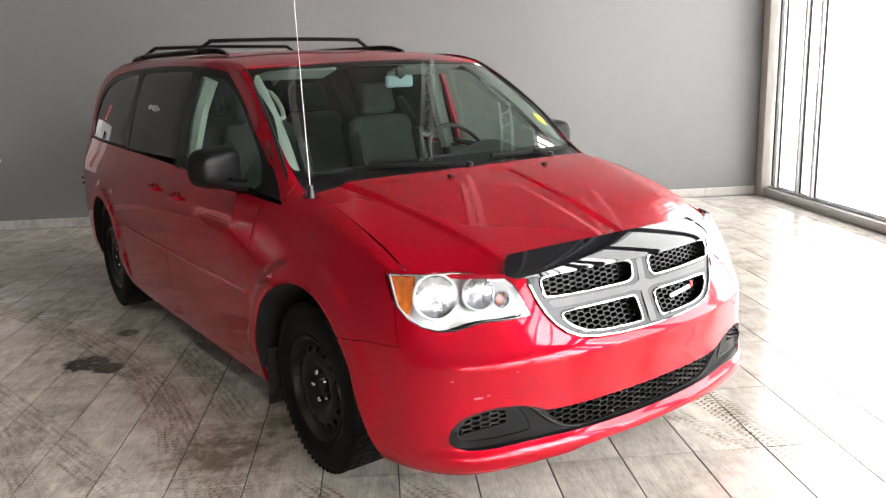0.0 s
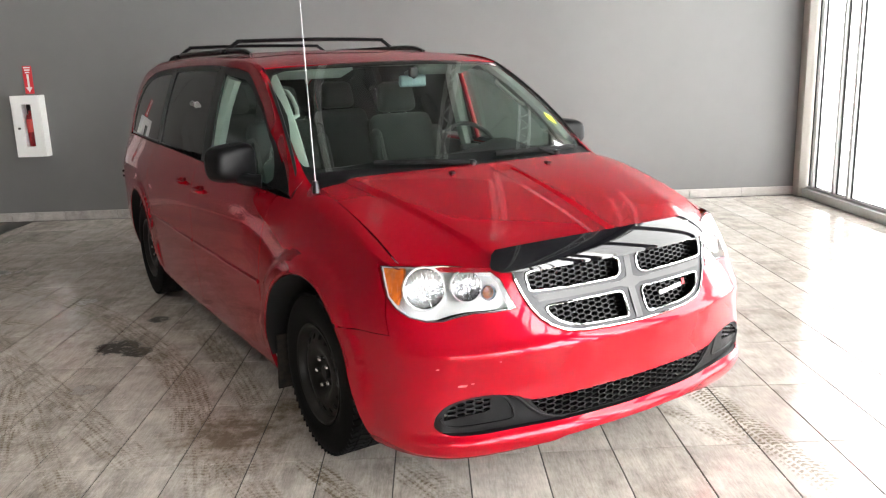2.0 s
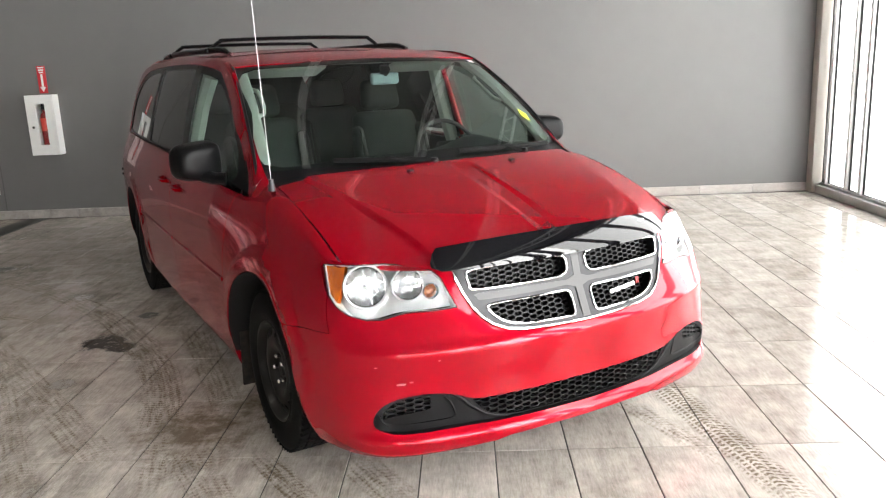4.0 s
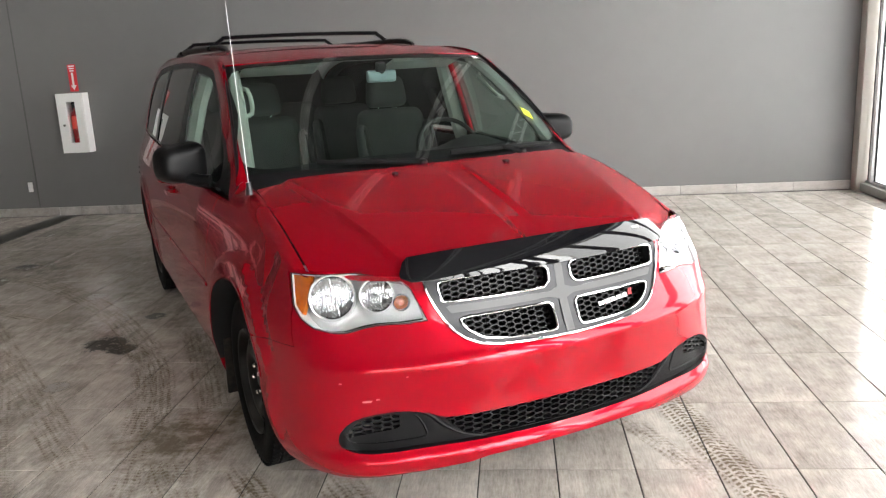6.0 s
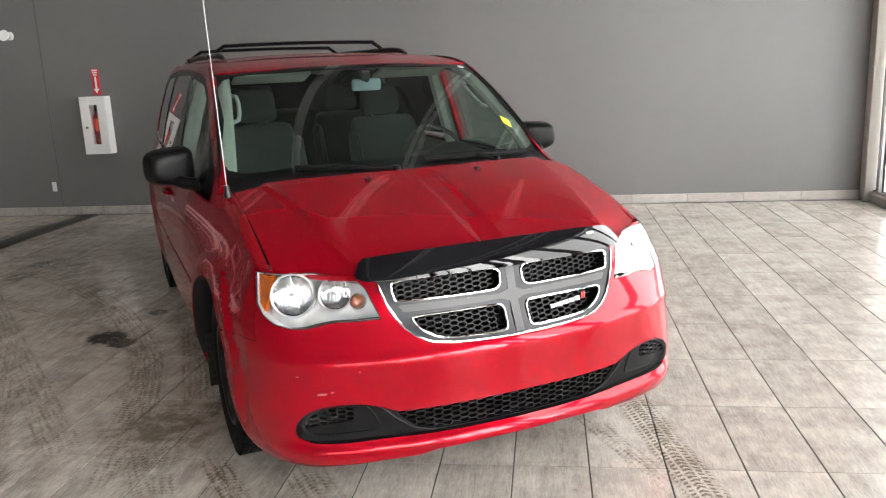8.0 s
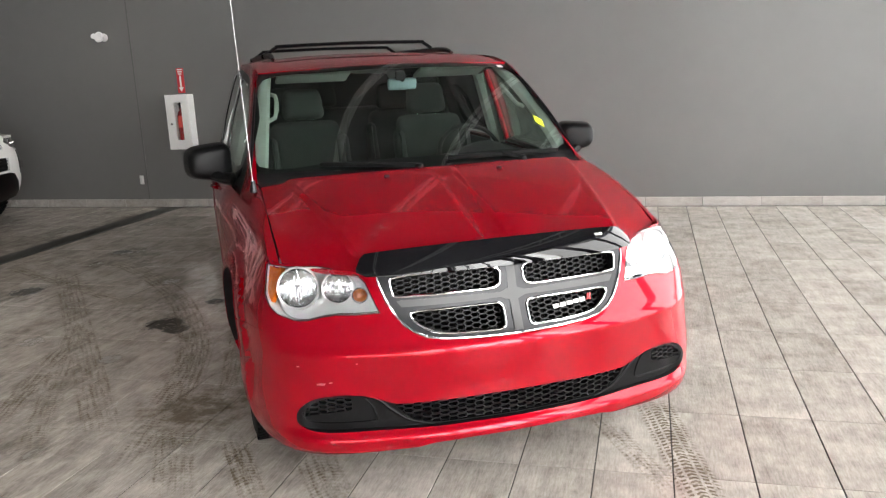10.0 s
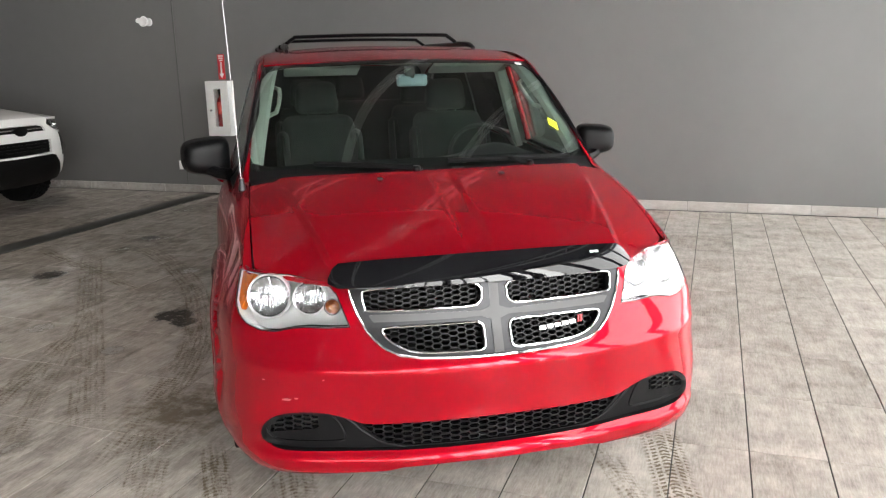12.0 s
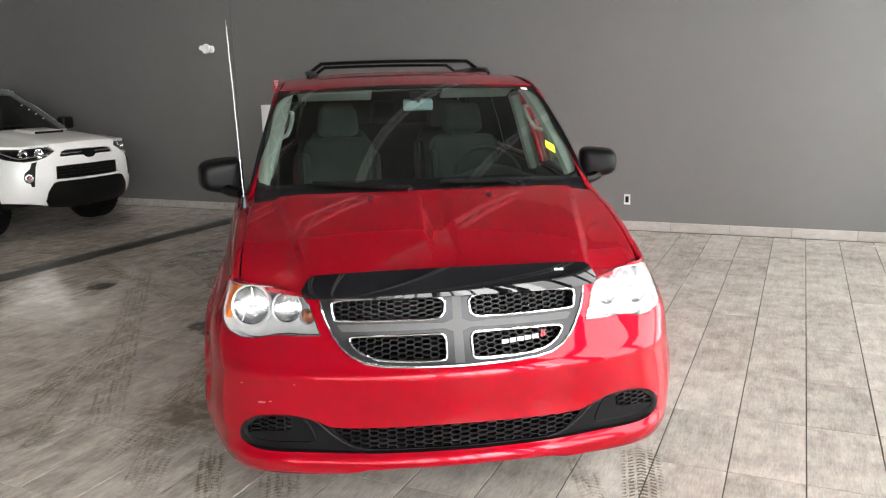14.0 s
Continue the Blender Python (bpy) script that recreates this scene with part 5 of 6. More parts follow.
# door mirrors
for sgn in (-1, 1):
    bm = bmesh.new()
    bmesh.ops.create_uvsphere(bm, u_segments=40, v_segments=24, radius=1.0, matrix=Matrix.Rotation(radians(90), 4, "X"))
    for v in bm.verts:
        c = [math.copysign(abs(q) ** .50, q) for q in v.co]
        k = (c[1] + 1) / 2
        k = (.84 + .16 * k) * (.90 if sgn > 0 else 1)
        x, z = c[0] * .122 * k, c[2] * .096 * k
        out = c[0] * sgn
        v.co = (x, c[1] * .068, z + (.016 * out if z < 0 else -.010 * out))
    bmesh.ops.transform(bm, matrix=Matrix.Translation((1.003 if sgn > 0 else -1.005, 1.585, 1.176)) @ Matrix.Rotation(radians(-14 * sgn), 4, "Z"), verts=bm.verts)
    mir = part("door_mirror", bm, BLACK, van, "black plastic door mirror", sharp=60)
    bm = bmesh.new()
    block(bm, (0, .0635, .004), (.122, .006, .105), .003, 1)
    bmesh.ops.transform(bm, matrix=Matrix.Translation((1.003 if sgn > 0 else -1.005, 1.585, 1.176)) @ Matrix.Rotation(radians(-14 * sgn), 4, "Z"), verts=bm.verts)
    part("mirror_glass", bm, CHROME, mir)
    bm = bmesh.new()
    tube(bm, [(sgn * .90, 1.50, 1.095), (sgn * .945, 1.52, 1.10), (sgn * .985, 1.55, 1.115)], [.035, .032, .034], 10, flat=.9)
    part("mirror_arm", bm, BLACK, mir)
    sail = [(S(1.225), 1.066), (S(1.45), 1.080), (S(1.41), 1.115), (S(1.40), 1.190)]
    part("sail_panel", sheet([[(float(a), b) for a, b in sail]], (lambda a, b, g=sgn: skin(g * a, b)), (.05, .05), sgn, .002, .006), BLACK, mir)

# roof rails with two cross bars
for sgn in (-1, 1):
    bm = bmesh.new()
    ys = np.linspace(2.46, 4.30, 18)
    base = roof(np.full(18, sgn * .565), ys)
    h = np.clip(np.minimum((ys - 2.44) / .16, (4.32 - ys) / .16), 0, 1) * .022
    tube(bm, [(p[0], p[1], p[2] + k + .004) for p, k in zip(base, h)], [.010 + .014 * float(k / .022) for k in h], 8, flat=.75)
    part("roof_rail", bm, BLACK, van, "black plastic roof rail")
for y, zb, w in ((2.885, 1.768, .50), (3.95, 1.768, .50)):
    bm = bmesh.new()
    pts = smooth_line([(-.585, 1.706), (-.555, 1.722), (-.50, zb - .008), (-.45, zb), (0, zb + .006), (.45, zb), (.50, zb - .008), (.555, 1.722), (.585, 1.706)], 4)
    tube(bm, [(x, y, z) for x, z in pts], .0135, 8, flat=.9)
    bar = part("cross_bar", bm, BLACK, van, "black cross bar on the roof rails")
    for sgn in (-1, 1):
        bm = bmesh.new()
        block(bm, (sgn * .575, y, 1.706), (.05, .085, .03), .010)
        part("bar_foot", bm, BLACK, bar)

# whip aerial
bm = bmesh.new()
lathe(bm, [(0, 0), (.017, 0), (.015, .02), (.011, .035), (.011, .05), (0, .05)], 14, Matrix.Translation((-.833, 1.035, 1.085)))
aerial = part("aerial", bm, SATIN, van, "bright whip aerial on the fender")
bm = bmesh.new()
tube(bm, [(-.833, 1.035, 1.13), (-.842, 1.03, 1.5), (-.853, 1.02, 1.905)], [.0016, .0013, .0010], 6)
part("whip", bm, SILVER, aerial)

# ---- cabin ----
def dash(u, v):
    a = screen(u, .055 + 0 * u) + np.array([0, .02, -.03])
    x = a[..., 0] * .97
    y = a[..., 1] + (1.62 - a[..., 1]) * v
    z = a[..., 2] - .02 + .012 * np.sin(v * math.pi) - .10 * np.clip(v - .82, 0, 1) / .18 + .075 * np.exp(-((x - .40) / .18) ** 2) * np.exp(-((v - .62) / .22) ** 2)
    return np.stack([x, y, z], -1)


part("dashboard", grid(dash, (-.96, .96), (0, 1), 40, 24, 1), DASH, van, "charcoal dashboard top")
bm = bmesh.new()
block(bm, (0, 1.62, .84), (1.6, .05, .42), .02)
part("dash_front", bm, DASH, van)
bm = bmesh.new()
block(bm, (0, 2.9, .36), (1.70, 3.6, .06), .01)
part("cabin_floor", bm, LINER, van)


def lining(x, y):
    return roof(x, y) + np.array([0, 0, -.035])


lp = [(-.64, 1.90), (0, 1.80), (.64, 1.90), (.60, 4.78), (-.60, 4.78)]
for sgn in (-1, 1):
    inn = lambda t: band_a(t) + np.array([-.02, .02, -.03])
    inb = lambda t: band_b(t) + np.array([-.035, .0, -.01])
    part("side_lining", bridge(inn, inb, band_ta, band_tb, 3.05, 9.0, 60, 7, -1, "side_lining", sgn < 0), LINING, van, "light grey roof lining")
    up = [(float(S(outer_y(t))), float(outer_z(t))) for t in np.linspace(5.0, 9.0, 26)] + [(float(S(4.86)), 1.155), (float(S(4.688)), 1.155), (float(S(4.664)), 1.36)] + run((4.55, 4.35, 4.1, 3.8, 3.4, 2.9, 2.45, 2.15), lambda y: glass_top(y) - .012)
    part("upper_lining", sheet([up], (lambda a, b, g=sgn: skin(g * a, b)), (.2, .2), -sgn, .02, .0), CLOTH, van, "dark upper lining")
bm = bmesh.new()
block(bm, (0, 4.69, .85), (1.54, .03, .76), .01)
block(bm, (0, 4.70, 1.36), (1.60, .03, .42), .01, 2, None, (.83, 1))
part("tailgate_lining", bm, DASH, van)
part("headliner", sheet([lp], lining, (.12, .12), -1, 0, .0), LINING, van, "light grey headliner")
for sgn in (-1, 1):
    bm = bmesh.new()
    q = [screen(np.array([sgn * .965]), np.array([v]))[0] + np.array([-sgn * .012, .045, -.02]) for v in np.linspace(.02, 1, 10)]
    tube(bm, [tuple(v) for v in q], .042, 8, flat=.6)
    trim_ = part("pillar_trim", bm, LINING, van, "light grey pillar trim")
    bm = bmesh.new()
    q = [screen(np.array([sgn * w]), np.array([v]))[0] + np.array([-sgn * .02, .085, -.03]) for w, v in ((.93, .50), (.885, .53), (.875, .60), (.875, .70), (.885, .77), (.93, .80))]
    tube(bm, [tuple(v) for v in q], .011, 8)
    part("grab_handle", bm, LINING, trim_)
    fn = lambda a, b, g=sgn: skin(g * a, b)
    bm = bmesh.new()
    q = [fn(np.array([S(y)]), np.array([z]))[0] - np.array([sgn * .065, 0, 0]) for y, z in ((2.42, 1.08), (2.41, 1.2), (2.40, 1.4), (2.36, 1.55))]
    tube(bm, [tuple(v) for v in q], .045, 8)
    part("centre_pillar_trim", bm, LINING, van, "light grey pillar trim")
    inner_door = [(float(S(y)), float(z)) for y, z in ((1.42, .40), (2.48, .40), (2.48, 1.118), (1.42, 1.078))]
    part("door_card", sheet([inner_door], fn, (.2, .2), -sgn, .06, .01), DASH, van)
    rear_card = [(float(S(y)), float(z)) for y, z in ((2.52, .40), (4.72, .40), (4.72, 1.155), (4.2, 1.150), (3.4, 1.135), (2.52, 1.112))]
    part("rear_card", sheet([rear_card], fn, (.2, .2), -sgn, .06, .01), DASH, van)
    bm = bmesh.new()
    q = [fn(np.array([S(y)]), np.array([float(belt(y)) + .006]))[0] - np.array([sgn * .026, 0, 0]) for y in (1.45, 1.7, 2.0, 2.3, 2.46)]
    tube(bm, [tuple(v) for v in q], .013, 6)
    part("belt_seal", bm, BLACK, van)
    # painted rear edge of the front door's window frame
    if sgn > 0:
        bm = bmesh.new()
        q = [fn(np.array([S(y)]), np.array([z]))[0] - np.array([sgn * .028, 0, 0]) for y, z in ((2.325, 1.12), (2.325, 1.25), (2.33, 1.42), (2.325, 1.56))]
        tube(bm, [tuple(v) for v in q], .016, 8)
        part("door_frame", bm, RED, van)
    # visor
    bm = bmesh.new()
    block(bm, (sgn * .40, 2.0, 1.565), (.40, .17, .022), .008, 2, Matrix.Rotation(radians(-14), 4, "X"))
    part("sun_visor", bm, LINING, van, "light grey sun visor")


def seat(x, y, w, name):
    ob = new(name)
    ob.parent = van
    ob.location = (x, y, 0)
    ob.empty_display_size = .05
    b = bmesh.new()
    block(b, (0, 0, .62), (w, .52, .18), .06, 3)
    part("seat_base", b, CLOTH, ob)
    b = bmesh.new()
    block(b, (0, 0, 0), (w, .15, .66), .06, 3, None, (.82, .8))
    for sg in (-1, 1):
        block(b, (sg * w * .42, -.05, -.03), (.09, .13, .52), .04, 3, None, (.8, .7))
    bmesh.ops.transform(b, matrix=Matrix.Translation((0, .31, .98)) @ Matrix.Rotation(radians(-16), 4, "X"), verts=b.verts)
    part("backrest", b, CLOTH, ob)
    b = bmesh.new()
    block(b, (0, .435, 1.40), (.27 if w < .8 else .25, .11, .19), .045, 3, Matrix.Rotation(radians(-8), 4, "X"), (.85, .9))
    part("headrest", b, CLOTH, ob)
    b = bmesh.new()
    for sg in (-1, 1):
        tube(b, [(sg * .06, .41, 1.26), (sg * .06, .43, 1.36)], .006, 6)
    part("headrest_post", b, NUT, ob)
    b = bmesh.new()
    block(b, (0, 0, .46), (w * .85, .45, .16), .01)
    part("seat_pedestal", b, BLACK, ob)


for x in (-.40, .40):
    seat(x, 2.12, .52, "front_seat")
    seat(x, 3.02, .50, "middle_seat")
seat(0, 3.95, 1.2, "rear_bench")

# steering wheel, column and interior mirror
m = Matrix.Translation((.425, 1.735, 1.095)) @ Matrix.Rotation(radians(62), 4, "X")
bm = bmesh.new()
tube(bm, [tuple(m @ Vector((.185 * math.cos(t), .185 * math.sin(t), 0))) for t in np.linspace(0, 2 * math.pi, 40, endpoint=False)], .012, 8, closed=True)
steer = part("steering_wheel", bm, DASH, van, "charcoal steering wheel")
bm = bmesh.new()
block(bm, (0, 0, 0), (.13, .11, .05), .02, 3, None)
for a in (0, 180, 250, 290):
    block(bm, (.11 * math.cos(radians(a)), .11 * math.sin(radians(a)), -.005), (.14, .03, .016), .004, 1, Matrix.Rotation(radians(a), 4, "Z"))
bmesh.ops.transform(bm, matrix=m, verts=bm.verts)
part("wheel_hub", bm, DASH, steer)
bm = bmesh.new()
tube(bm, [tuple(m @ Vector((0, 0, -.02))), tuple(m @ Vector((0, 0, -.26)))], .045, 10)
part("steering_column", bm, DASH, van)
c = screen(np.array([.05]), np.array([.86]))[0] + np.array([0, .075, -.055])
bm = bmesh.new()
block(bm, tuple(c), (.16, .03, .062), .014, 3)
im = part("interior_mirror", bm, material("pale_blue_grey_plastic", (0.20, 0.26, 0.29), 0.4, vary=0.1, scale=9), van, "interior mirror on the windscreen")
bm = bmesh.new()
block(bm, tuple(c + np.array([0, .0165, 0])), (.145, .003, .050), .001, 1)
part("mirror_glass", bm, CHROME, im)
bm = bmesh.new()
tube(bm, [tuple(c + np.array([0, -.01, .02])), tuple(c + np.array([0, -.05, .05]))], .012, 8)
block(bm, tuple(c + np.array([-.02, -.045, .045])), (.05, .03, .05), .01)
part("mirror_mount", bm, DASH, im)

# stickers on the windscreen
a = [(.806, .285), (.856, .232), (.874, .300), (.824, .350)]
part("sticker", sheet([a], screen, (.02, .02), 1, .006, .001), YELLOW, van, "yellow paper sticker on the windscreen")
a = [(.875, .935), (.925, .930), (.925, .962), (.875, .966)]
part("service_sticker", sheet([a], screen, (.1, .1), 1, .002, .001), PAPER, van, "small white service sticker")


# ---- the white sport utility vehicle ----
SUV = Matrix.Translation((-5.65, 7.33, 0)) @ Matrix.Rotation(radians(90), 4, "Z")
suv = thing("sport_utility_vehicle", SUV, "white sport utility vehicle with a black grille and skid bumper", "car")
skin2, S2, TAIL2 = make_skin(
    [(0, 0), (.25, .012), (.5, .05), (.68, .115), (.80, .21), (.875, .33), (.915, .50), (.93, .8), (.94, 1.4), (.945, 2.4), (.94, 3.4), (.92, 4.2), (.86, 4.62), (.6, 4.76), (0, 4.80)],
    spline([.3, .45, .6, .8, .95, 1.02, 1.10, 1.2, 1.5, 1.68], [.06, .03, .01, 0, .0, .01, .04, .08, .20, .30]),
    spline([.3, .4, .5, .62, .72, .82, .92, 1.0, 1.06, 1.12], [.12, .06, .03, .02, .015, .012, .02, .04, .075, .13]),
    spline([.3, .5, .7, .88, .98, 1.1], [.02, 0, 0, .03, .07, .10]), 0.5, 1.5)
DARK = material("suv_black_plastic", (0.005, 0.005, 0.005), 0.4, spec=0.15, vary=0.3, scale=6)
pt2 = lambda y, z: (float(S2(y)), z)
arch2 = lambda y0, z0, r, a0, a1, n=20: [(float(S2(y0 - r * math.cos(t))), z0 + r * math.sin(t)) for t in np.linspace(radians(a0), radians(a1), n)]
SLOT = [(0, .988), (.30, .985), (.365, .968), (.395, .918), (.37, .912), (.2, .914), (0, .910)]
LOWER = [(0, .812), (.30, .812), (.455, .808), (.462, .66), (.30, .655), (0, .655)]
SKID = [(0, .632), (.44, .635), (.50, .62), (.57, .53), (.60, .42), (.57, .36), (.30, .33), (0, .33)]
LAMP = [(.445, .985), (.60, 1.035), (.85, 1.055), (1.12, 1.065), (1.16, .985), (1.0, .915), (.80, .885), (.66, .895), (.56, .925)]
NOTCH = [(.66, .875), (.72, .865), (.745, .80), (.80, .76), (.82, .70), (.80, .65), (.76, .64), (.745, .60), (.715, .60), (.705, .68), (.695, .74), (.685, .81)]
two = lambda p: p + mirrored(p)[1:-1]
out2 = [(0, .332)] + [(.30, .332), (.57, .362), (.75, .40), (1.0, .42)] + arch2(.95, .42, .47, 0, 48, 10) + [(1.20, .95), (1.0, .905), (.80, .877), (.66, .888), (.55, .92), (.435, .985), (.50, 1.045), (.40, 1.062), (.2, 1.068), (0, 1.07)]
part("front_bumper", sheet([out2 + mirrored(out2)[1:-1], two(SLOT), two(LOWER)], skin2, (.08, .06), 1, 0, .03), WHITE, suv, "white bumper and grille surround")
for nm, p, lab in (("upper_grille", SLOT, "black slot grille"), ("lower_grille", LOWER, "black lower grille")):
    part(nm, sheet([two(p)], lambda a, b: skin2(a, b) + np.array([0, .03, 0]), (.2, .1), 1, 0, .0), DARK, suv, lab)
part("skid_bumper", sheet([two(SKID)], skin2, (.1, .06), 1, .025, .05), DARK, suv, "black skid bumper")
for z in (.948, .735, .77, .70):
    bm = bmesh.new()
    a = np.linspace(-.36 if z > .9 else -.44, .36 if z > .9 else .44, 12)
    q = skin2(a, np.full(12, z)) + np.array([0, .014, 0])
    tube(bm, [tuple(v) for v in q], .008, 6)
    part("grille_bar", bm, CHROME if z > .9 else DARK, suv)
bm = bmesh.new()
q = skin2(np.array([0.0]), np.array([.93]))[0]
lathe(bm, [(0, .03), (.07, .025), (.075, 0), (0, 0)], 24, Matrix.Translation(q) @ Matrix.Rotation(radians(90), 4, "X") @ Matrix.Diagonal((1.1, .75, 1, 1)))
part("badge_plate", bm, DARK, suv)
for sgn in (-1, 1):
    lp2 = LAMP if sgn > 0 else mirrored(LAMP)
    lamp = part("headlight", sheet([inset(lp2, .004)], lambda a, b: skin2(a, b) + np.array([0, .05, 0]), (.06, .05), 1, 0, 0), SATIN, suv, "clear headlight with silver insides")
    part("lens", sheet([inset(lp2, .003)], skin2, (.06, .05), 1, .004, .01), LENS, lamp).visible_shadow = False
    for cu, cz in ((.62, .965), (.80, .965)):
        bm = bmesh.new()
        q = skin2(np.array([sgn * cu]), np.array([cz]))[0]
        nrm = Vector((sgn * .3, -.95, .1)).normalized()
        m2 = Matrix.Translation(Vector(q) - nrm * .02) @ nrm.to_track_quat("Z", "Y").to_matrix().to_4x4()
        lathe(bm, [(.05, 0), (.05, .012), (.045, .012), (.035, -.01), (0, -.02)], 20, m2)
        part("reflector", bm, BOWL, lamp)
    bm = bmesh.new()
    q = skin2(sgn * np.linspace(.52, 1.1, 12), np.concatenate([np.linspace(.95, .92, 6), np.linspace(.915, .99, 6)])) + np.array([0, .012, 0])
    tube(bm, [tuple(v) for v in q], .010, 6)
    part("lamp_strip", bm, BOWL, lamp)
    np_ = NOTCH if sgn > 0 else mirrored(NOTCH)
    part("fog_notch", sheet([np_], skin2, (.06, .06), 1, .006, .02), DARK, suv, "black fog lamp notch")
    bm = bmesh.new()
    q = skin2(np.array([sgn * .765]), np.array([.70]))[0]
    nrm = Vector((sgn * .35, -.93, 0)).normalized()
    lathe(bm, [(.046, 0), (.046, .018), (.036, .022), (0, .018)], 20, Matrix.Translation(q) @ nrm.to_track_quat("Z", "Y").to_matrix().to_4x4())
    part("fog_lamp", bm, BOWL, suv, "round clear fog lamp")
    fn2 = lambda a, b, g=sgn: skin2(g * a, b)
    fen = arch2(.95, .42, .47, 48, 182, 26) + [pt2(1.45, .36), pt2(1.50, .36), pt2(1.50, 1.09), pt2(1.2, 1.095), pt2(.8, 1.08), pt2(.45, 1.07), (1.16, 1.065), (1.20, .95)]
    part("front_fender", sheet([fen], fn2, (.08, .08), sgn, 0, .02), WHITE, suv)
    body2 = [pt2(1.51, .36), pt2(3.25, .36)] + arch2(3.74, .42, .47, 0, 180, 26) + [pt2(4.25, .45), (TAIL2 - .02, .45), (TAIL2 - .02, 1.15), pt2(3.5, 1.14), pt2(1.51, 1.095)]
    part("side_body", sheet([body2], fn2, (.1, .1), sgn, 0, .02), WHITE, suv)
    dl = [pt2(1.52, 1.11), pt2(3.6, 1.15), (float(S2(4.5)), 1.16), (float(S2(4.35)), 1.60), pt2(3.0, 1.66), pt2(2.25, 1.65), pt2(1.95, 1.52)]
    part("side_glass", sheet([dl], fn2, (.1, .1), sgn, -.006, .01), SMOKE, suv, "dark side windows")
    for yy, zz in (((1.30, 1.155), (2.12, 1.665)), ((2.75, 1.12), (2.72, 1.66)), ((3.65, 1.14), (3.6, 1.66)), ((4.35, 1.15), (4.3, 1.62))):
        bm = bmesh.new()
        pa = fn2(np.array([S2(yy[0])]), np.array([yy[1]]))[0] - np.array([sgn * .02, 0, 0])
        pb = fn2(np.array([S2(zz[0])]), np.array([zz[1]]))[0] - np.array([sgn * .02, 0, 0])
        if yy[0] == 1.30:
            pa[0], pb[0] = sgn * .80, sgn * .66
        tube(bm, [tuple(pa), tuple((pa + pb) / 2 + np.array([sgn * .015, 0, .01])), tuple(pb)], .045, 8, flat=.7)
        part("roof_pillar", bm, WHITE, suv)
    bm = bmesh.new()
    block(bm, (sgn * 1.0, 1.50, 1.235), (.20, .14, .17), .045, 3)
    part("door_mirror", bm, DARK, suv, "black door mirror")
    bm = bmesh.new()
    tube(bm, [(sgn * .86, 1.48, 1.14), (sgn * .95, 1.49, 1.19)], .03, 8)
    part("mirror_arm", bm, DARK, suv)
    for yc in (.95, 3.74):
        bm = bmesh.new()
        a = arch2(yc, .42, .468, -10, 190, 24)
        q = fn2(np.array([p[0] for p in a]), np.array([p[1] for p in a]))
        rows = [[bm.verts.new((v[0] - sgn * d, v[1], v[2])) for v in q] for d in (.002, .34)]
        for k in range(len(q) - 1):
            bm.faces.new((rows[0][k], rows[0][k + 1], rows[1][k + 1], rows[1][k]))
        bm.faces.new(rows[1])
        part("wheel_well", bm, LINER, suv)
        hub2 = Matrix.Translation((sgn * .80, yc, .395)) @ Matrix.Rotation(radians(90 * sgn), 4, "Y")
        w2 = new("wheel")
        w2.parent = suv
        bm = bmesh.new()
        lathe(bm, [(.222, .10), (.24, .125), (.30, .135), (.37, .12), (.392, .10), (.395, .05), (.395, -.05), (.392, -.10), (.37, -.12), (.30, -.135), (.24, -.125), (.222, -.10)], 48, hub2, closed=True)
        for row, h in enumerate((-.085, -.03, .03, .085)):
            for k in range(44):
                t = 2 * math.pi * (k + .5 * (row % 2)) / 44
                block(bm, (0, 0, 0), (.018, .036, .045), 0, 1, hub2 @ Matrix.Rotation(t, 4, "Z") @ Matrix.Translation((.395, 0, h)))
        part("tyre", bm, RUBBER, w2, "black all-terrain tyre", sharp=40)
        bm = bmesh.new()
        lathe(bm, [(.222, -.08), (.222, .09), (.21, .095), (.20, .06), (.06, .075), (.05, .09), (0, .09)], 40, hub2)
        for k in range(6):
            block(bm, (0, 0, 0), (.15, .05, .03), .008, 1, hub2 @ Matrix.Rotation(k * math.pi / 3, 4, "Z") @ Matrix.Translation((.13, 0, .085)))
        part("rim", bm, STEEL, w2, "dark grey alloy rim")

hood_z2 = spline([.06, .12, .3, .6, 1.0, 1.3], [1.05, 1.075, 1.115, 1.155, 1.195, 1.215])


def hood2(x, y):
    a = np.abs(x)
    bulge = .018 / (1 + np.exp(np.clip((a - .50) * 40, -30, 30)))
    return np.stack([x, y, hood_z2(y) - .05 * (a / .8) ** 2.5 + bulge - .018], -1)


h2 = [(0, .075), (.3, .085), (.48, .12), (.55, .16), (.75, .24), (.86, .42), (.885, .7), (.885, 1.2), (.5, 1.14), (0, 1.10)]
part("hood", sheet([two(h2)], hood2, (.07, .07), 1, 0, .03), WHITE, suv)
bm = bmesh.new()
block(bm, (-.0, .80, 1.182), (.50, .34, .035), .014, 3, Matrix.Rotation(radians(6), 4, "X"), (.85, .9))
scoop = part("hood_scoop", bm, WHITE, suv, "white hood scoop")
bm = bmesh.new()
block(bm, (0, .632, 1.168), (.40, .02, .03), .006)
part("scoop_mouth", bm, DARK, scoop)


def screen2(u, v):
    k = 1 - u ** 2
    b = np.stack([.80 * u, 1.24 - .14 * k, 1.165 + .03 * k], -1)
    t = np.stack([.66 * u, 2.02 - .10 * k, 1.675 + .035 * k], -1)
    return b + (t - b) * v[..., None]


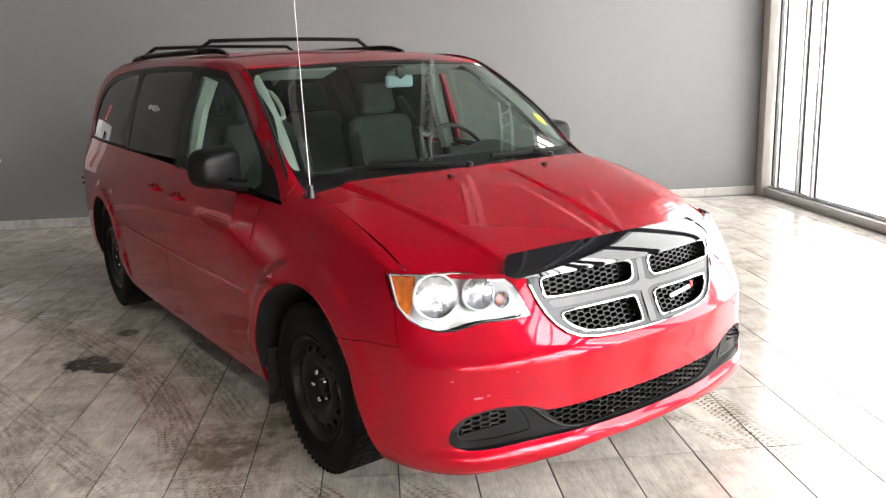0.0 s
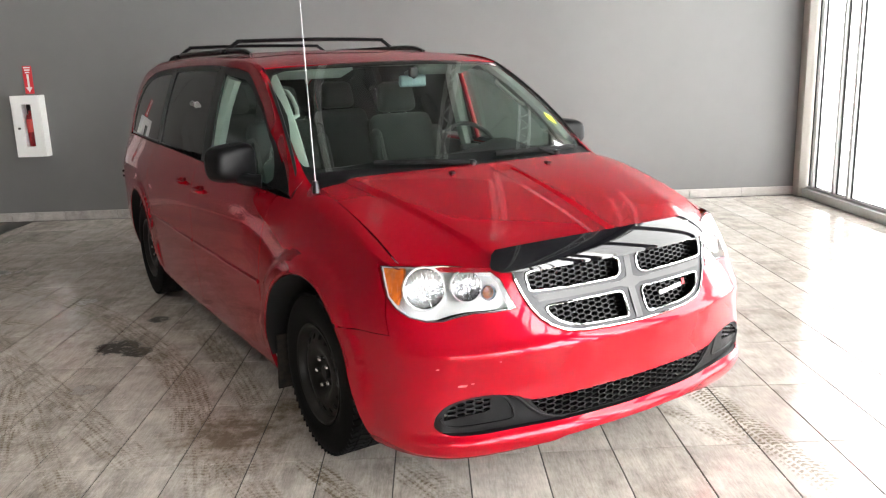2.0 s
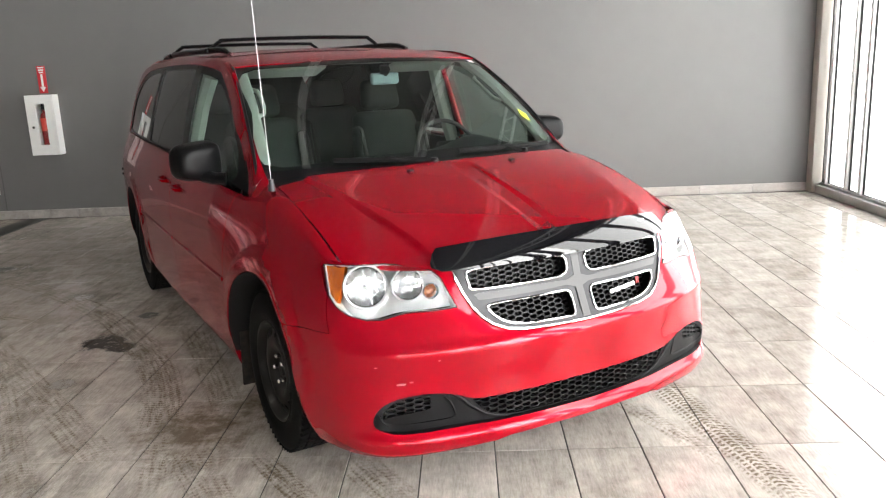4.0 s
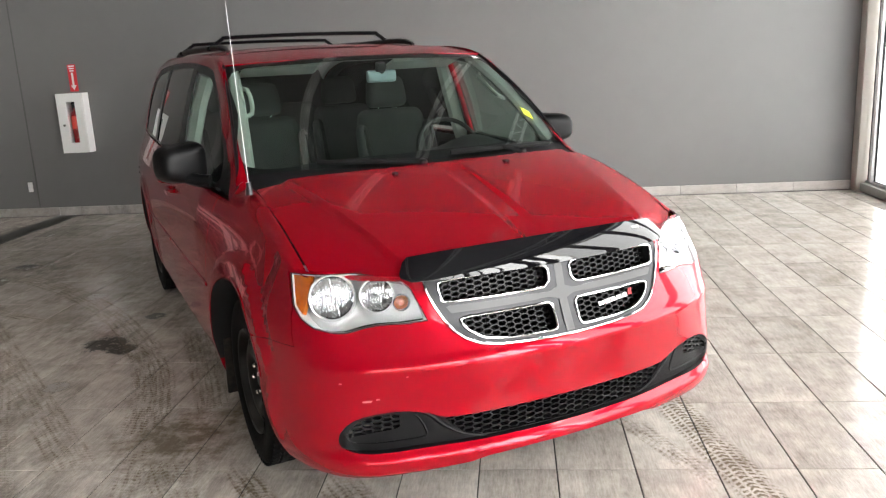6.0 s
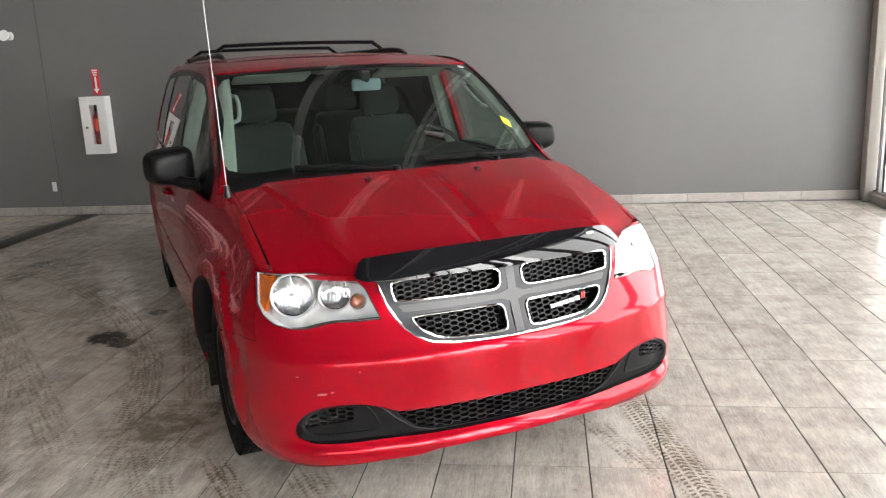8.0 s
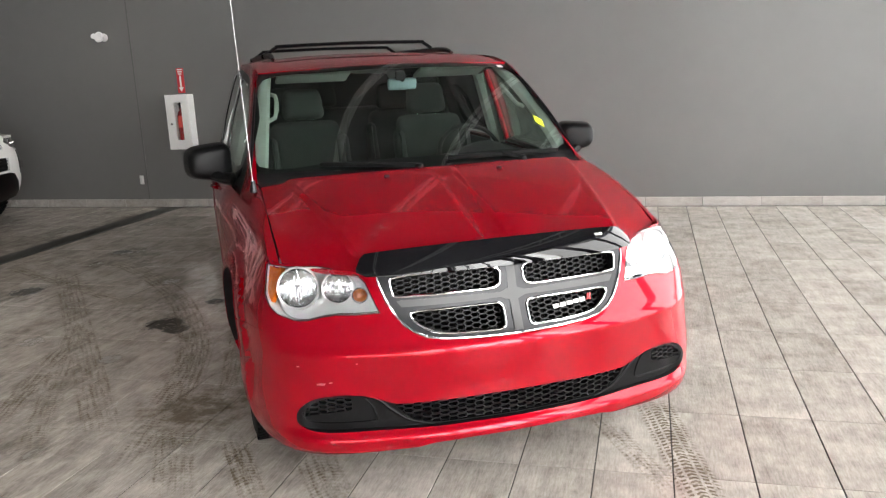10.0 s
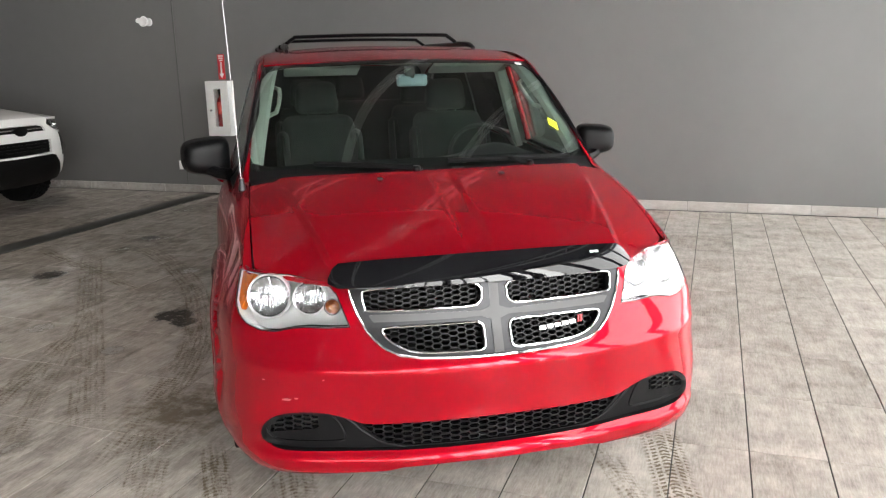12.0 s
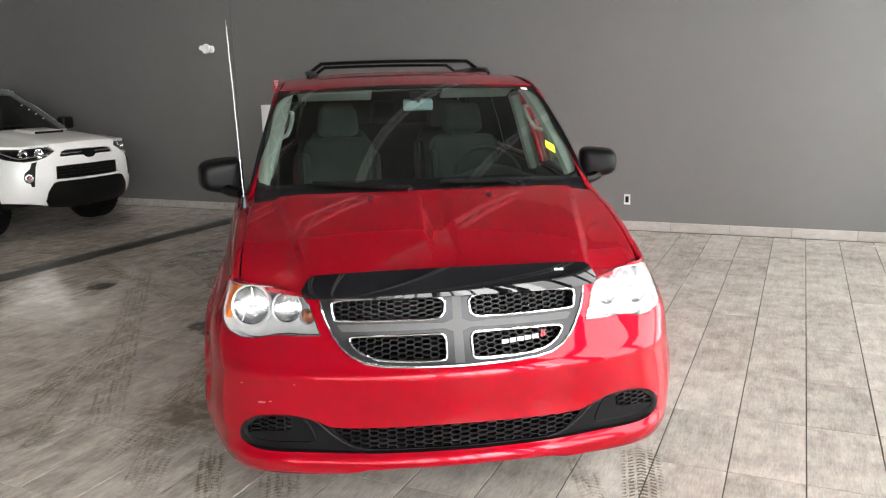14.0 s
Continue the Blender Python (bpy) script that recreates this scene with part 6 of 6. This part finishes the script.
part("windscreen", sheet([full], screen2, (.12, .12), 1, 0, .005), SMOKE, suv, "dark windscreen with white writing").visible_shadow = False
for k in range(4):
    a, b = .70 - .03 * k, .24 + .11 * k
    part("screen_writing", sheet([[(a, b), (a + .07, b + .02), (a + .07, b + .035), (a, b + .015)]], screen2, (.2, .2), 1, .003, .001), PAPER, suv)
bm = bmesh.new()
q = screen2(np.linspace(-.75, .1, 8), np.full(8, .08)) + np.array([0, -.01, .015])
tube(bm, [tuple(v) for v in q], .009, 6)
part("wiper", bm, DARK, suv)
bm = bmesh.new()
q = screen2(np.linspace(-.35, -.9, 6), np.linspace(.06, .5, 6)) + np.array([0, -.01, .015])
tube(bm, [tuple(v) for v in q], .009, 6)
part("wiper", bm, DARK, suv)


def roof2(x, y):
    return np.stack([x, y, 1.715 + .035 * np.sin(np.clip((y - 2) / 2.4, 0, 1) * math.pi) - .05 * (np.abs(x) / .66) ** 3], -1)


part("roof", sheet([[(-.67, 2.0), (0, 1.93), (.67, 2.0), (.68, 4.4), (-.68, 4.4)]], roof2, (.15, .15), 1, 0, .06), WHITE, suv)
for nm, c, sz in (("cabin_floor", (0, 2.6, .55), (1.7, 3.6, .08)), ("dashboard", (0, 1.55, 1.02), (1.5, .5, .2)), ("front_seat", (-.4, 2.35, 1.0), (.5, .2, .9)), ("front_seat", (.4, 2.35, 1.0), (.5, .2, .9)), ("rear_seat", (0, 3.3, 1.0), (1.3, .2, .8)), ("engine_bay", (0, .7, .65), (1.3, 1.0, .5))):
    bm = bmesh.new()
    block(bm, c, sz, .04)
    part(nm, bm, DASH, suv)


# ---- floor tiles ----
floor = bpy.data.objects["floor"]
PX, PY, X0, Y0 = 0.3015, 0.601, 1.543, 3.640


def tile_mesh(name, w, h):
    """One tile, its top edge eased."""
    e, d = 0.0012, 0.008
    v, f = [], []
    for dx, dy, z in ((0, 0, -d), (0, 0, -e), (e, e, 0)):
        v += [(dx, dy, z), (w - dx, dy, z), (w - dx, h - dy, z), (dx, h - dy, z)]
    for k in (0, 4):
        for i in range(4):
            f.append((k + i, k + (i + 1) % 4, k + 4 + (i + 1) % 4, k + 4 + i))
    f.append((8, 9, 10, 11))
    mesh = bpy.data.meshes.new(name)
    mesh.from_pydata(v, [], f)
    mesh.materials.append(TILE)
    return mesh


one = tile_mesh("tile", PX - 0.0050, PY - 0.0034)
rest_v, rest_f = [], []
base_v = [tuple(v.co) for v in one.vertices]
base_f = [tuple(p.vertices) for p in one.polygons]
near = []
rng = random.Random(4)
for i in range(-48, 10):
    for j in range(-26, 10):
        x, y = X0 + i * PX, Y0 + j * PY
        if x < LEFT_X or x > SIDE_X - 0.05 or y + PY > WALL_Y + 0.01 or y < FRONT_Y:
            continue
        z = rng.uniform(-0.0006, 0.0004)
        if -2.7 < x < 2.9 and 2.0 < y < 6.2:
            near.append((x, y, z))
        else:
            k = len(rest_v)
            rest_v += [(a + x, b + y, c + z) for a, b, c in base_v]
            rest_f += [tuple(k + q for q in p) for p in base_f]
near.sort(key=lambda p: math.hypot(p[0] - 0.6, p[1] - 3.4))
for x, y, z in near[:300]:
    ob = new("tile", one)
    ob.parent = floor
    ob.location = (x, y, z)
for x, y, z in near[300:]:
    k = len(rest_v)
    rest_v += [(a + x, b + y, c + z) for a, b, c in base_v]
    rest_f += [tuple(k + q for q in p) for p in base_f]
mesh = bpy.data.meshes.new("floor_tiles")
mesh.from_pydata(rest_v, [], rest_f)
mesh.materials.append(TILE)
ob = new("floor_tiles", mesh)
ob.parent = floor
tagged(ob, "weathered wood-look porcelain tiles with dark joints", kind="stuff")
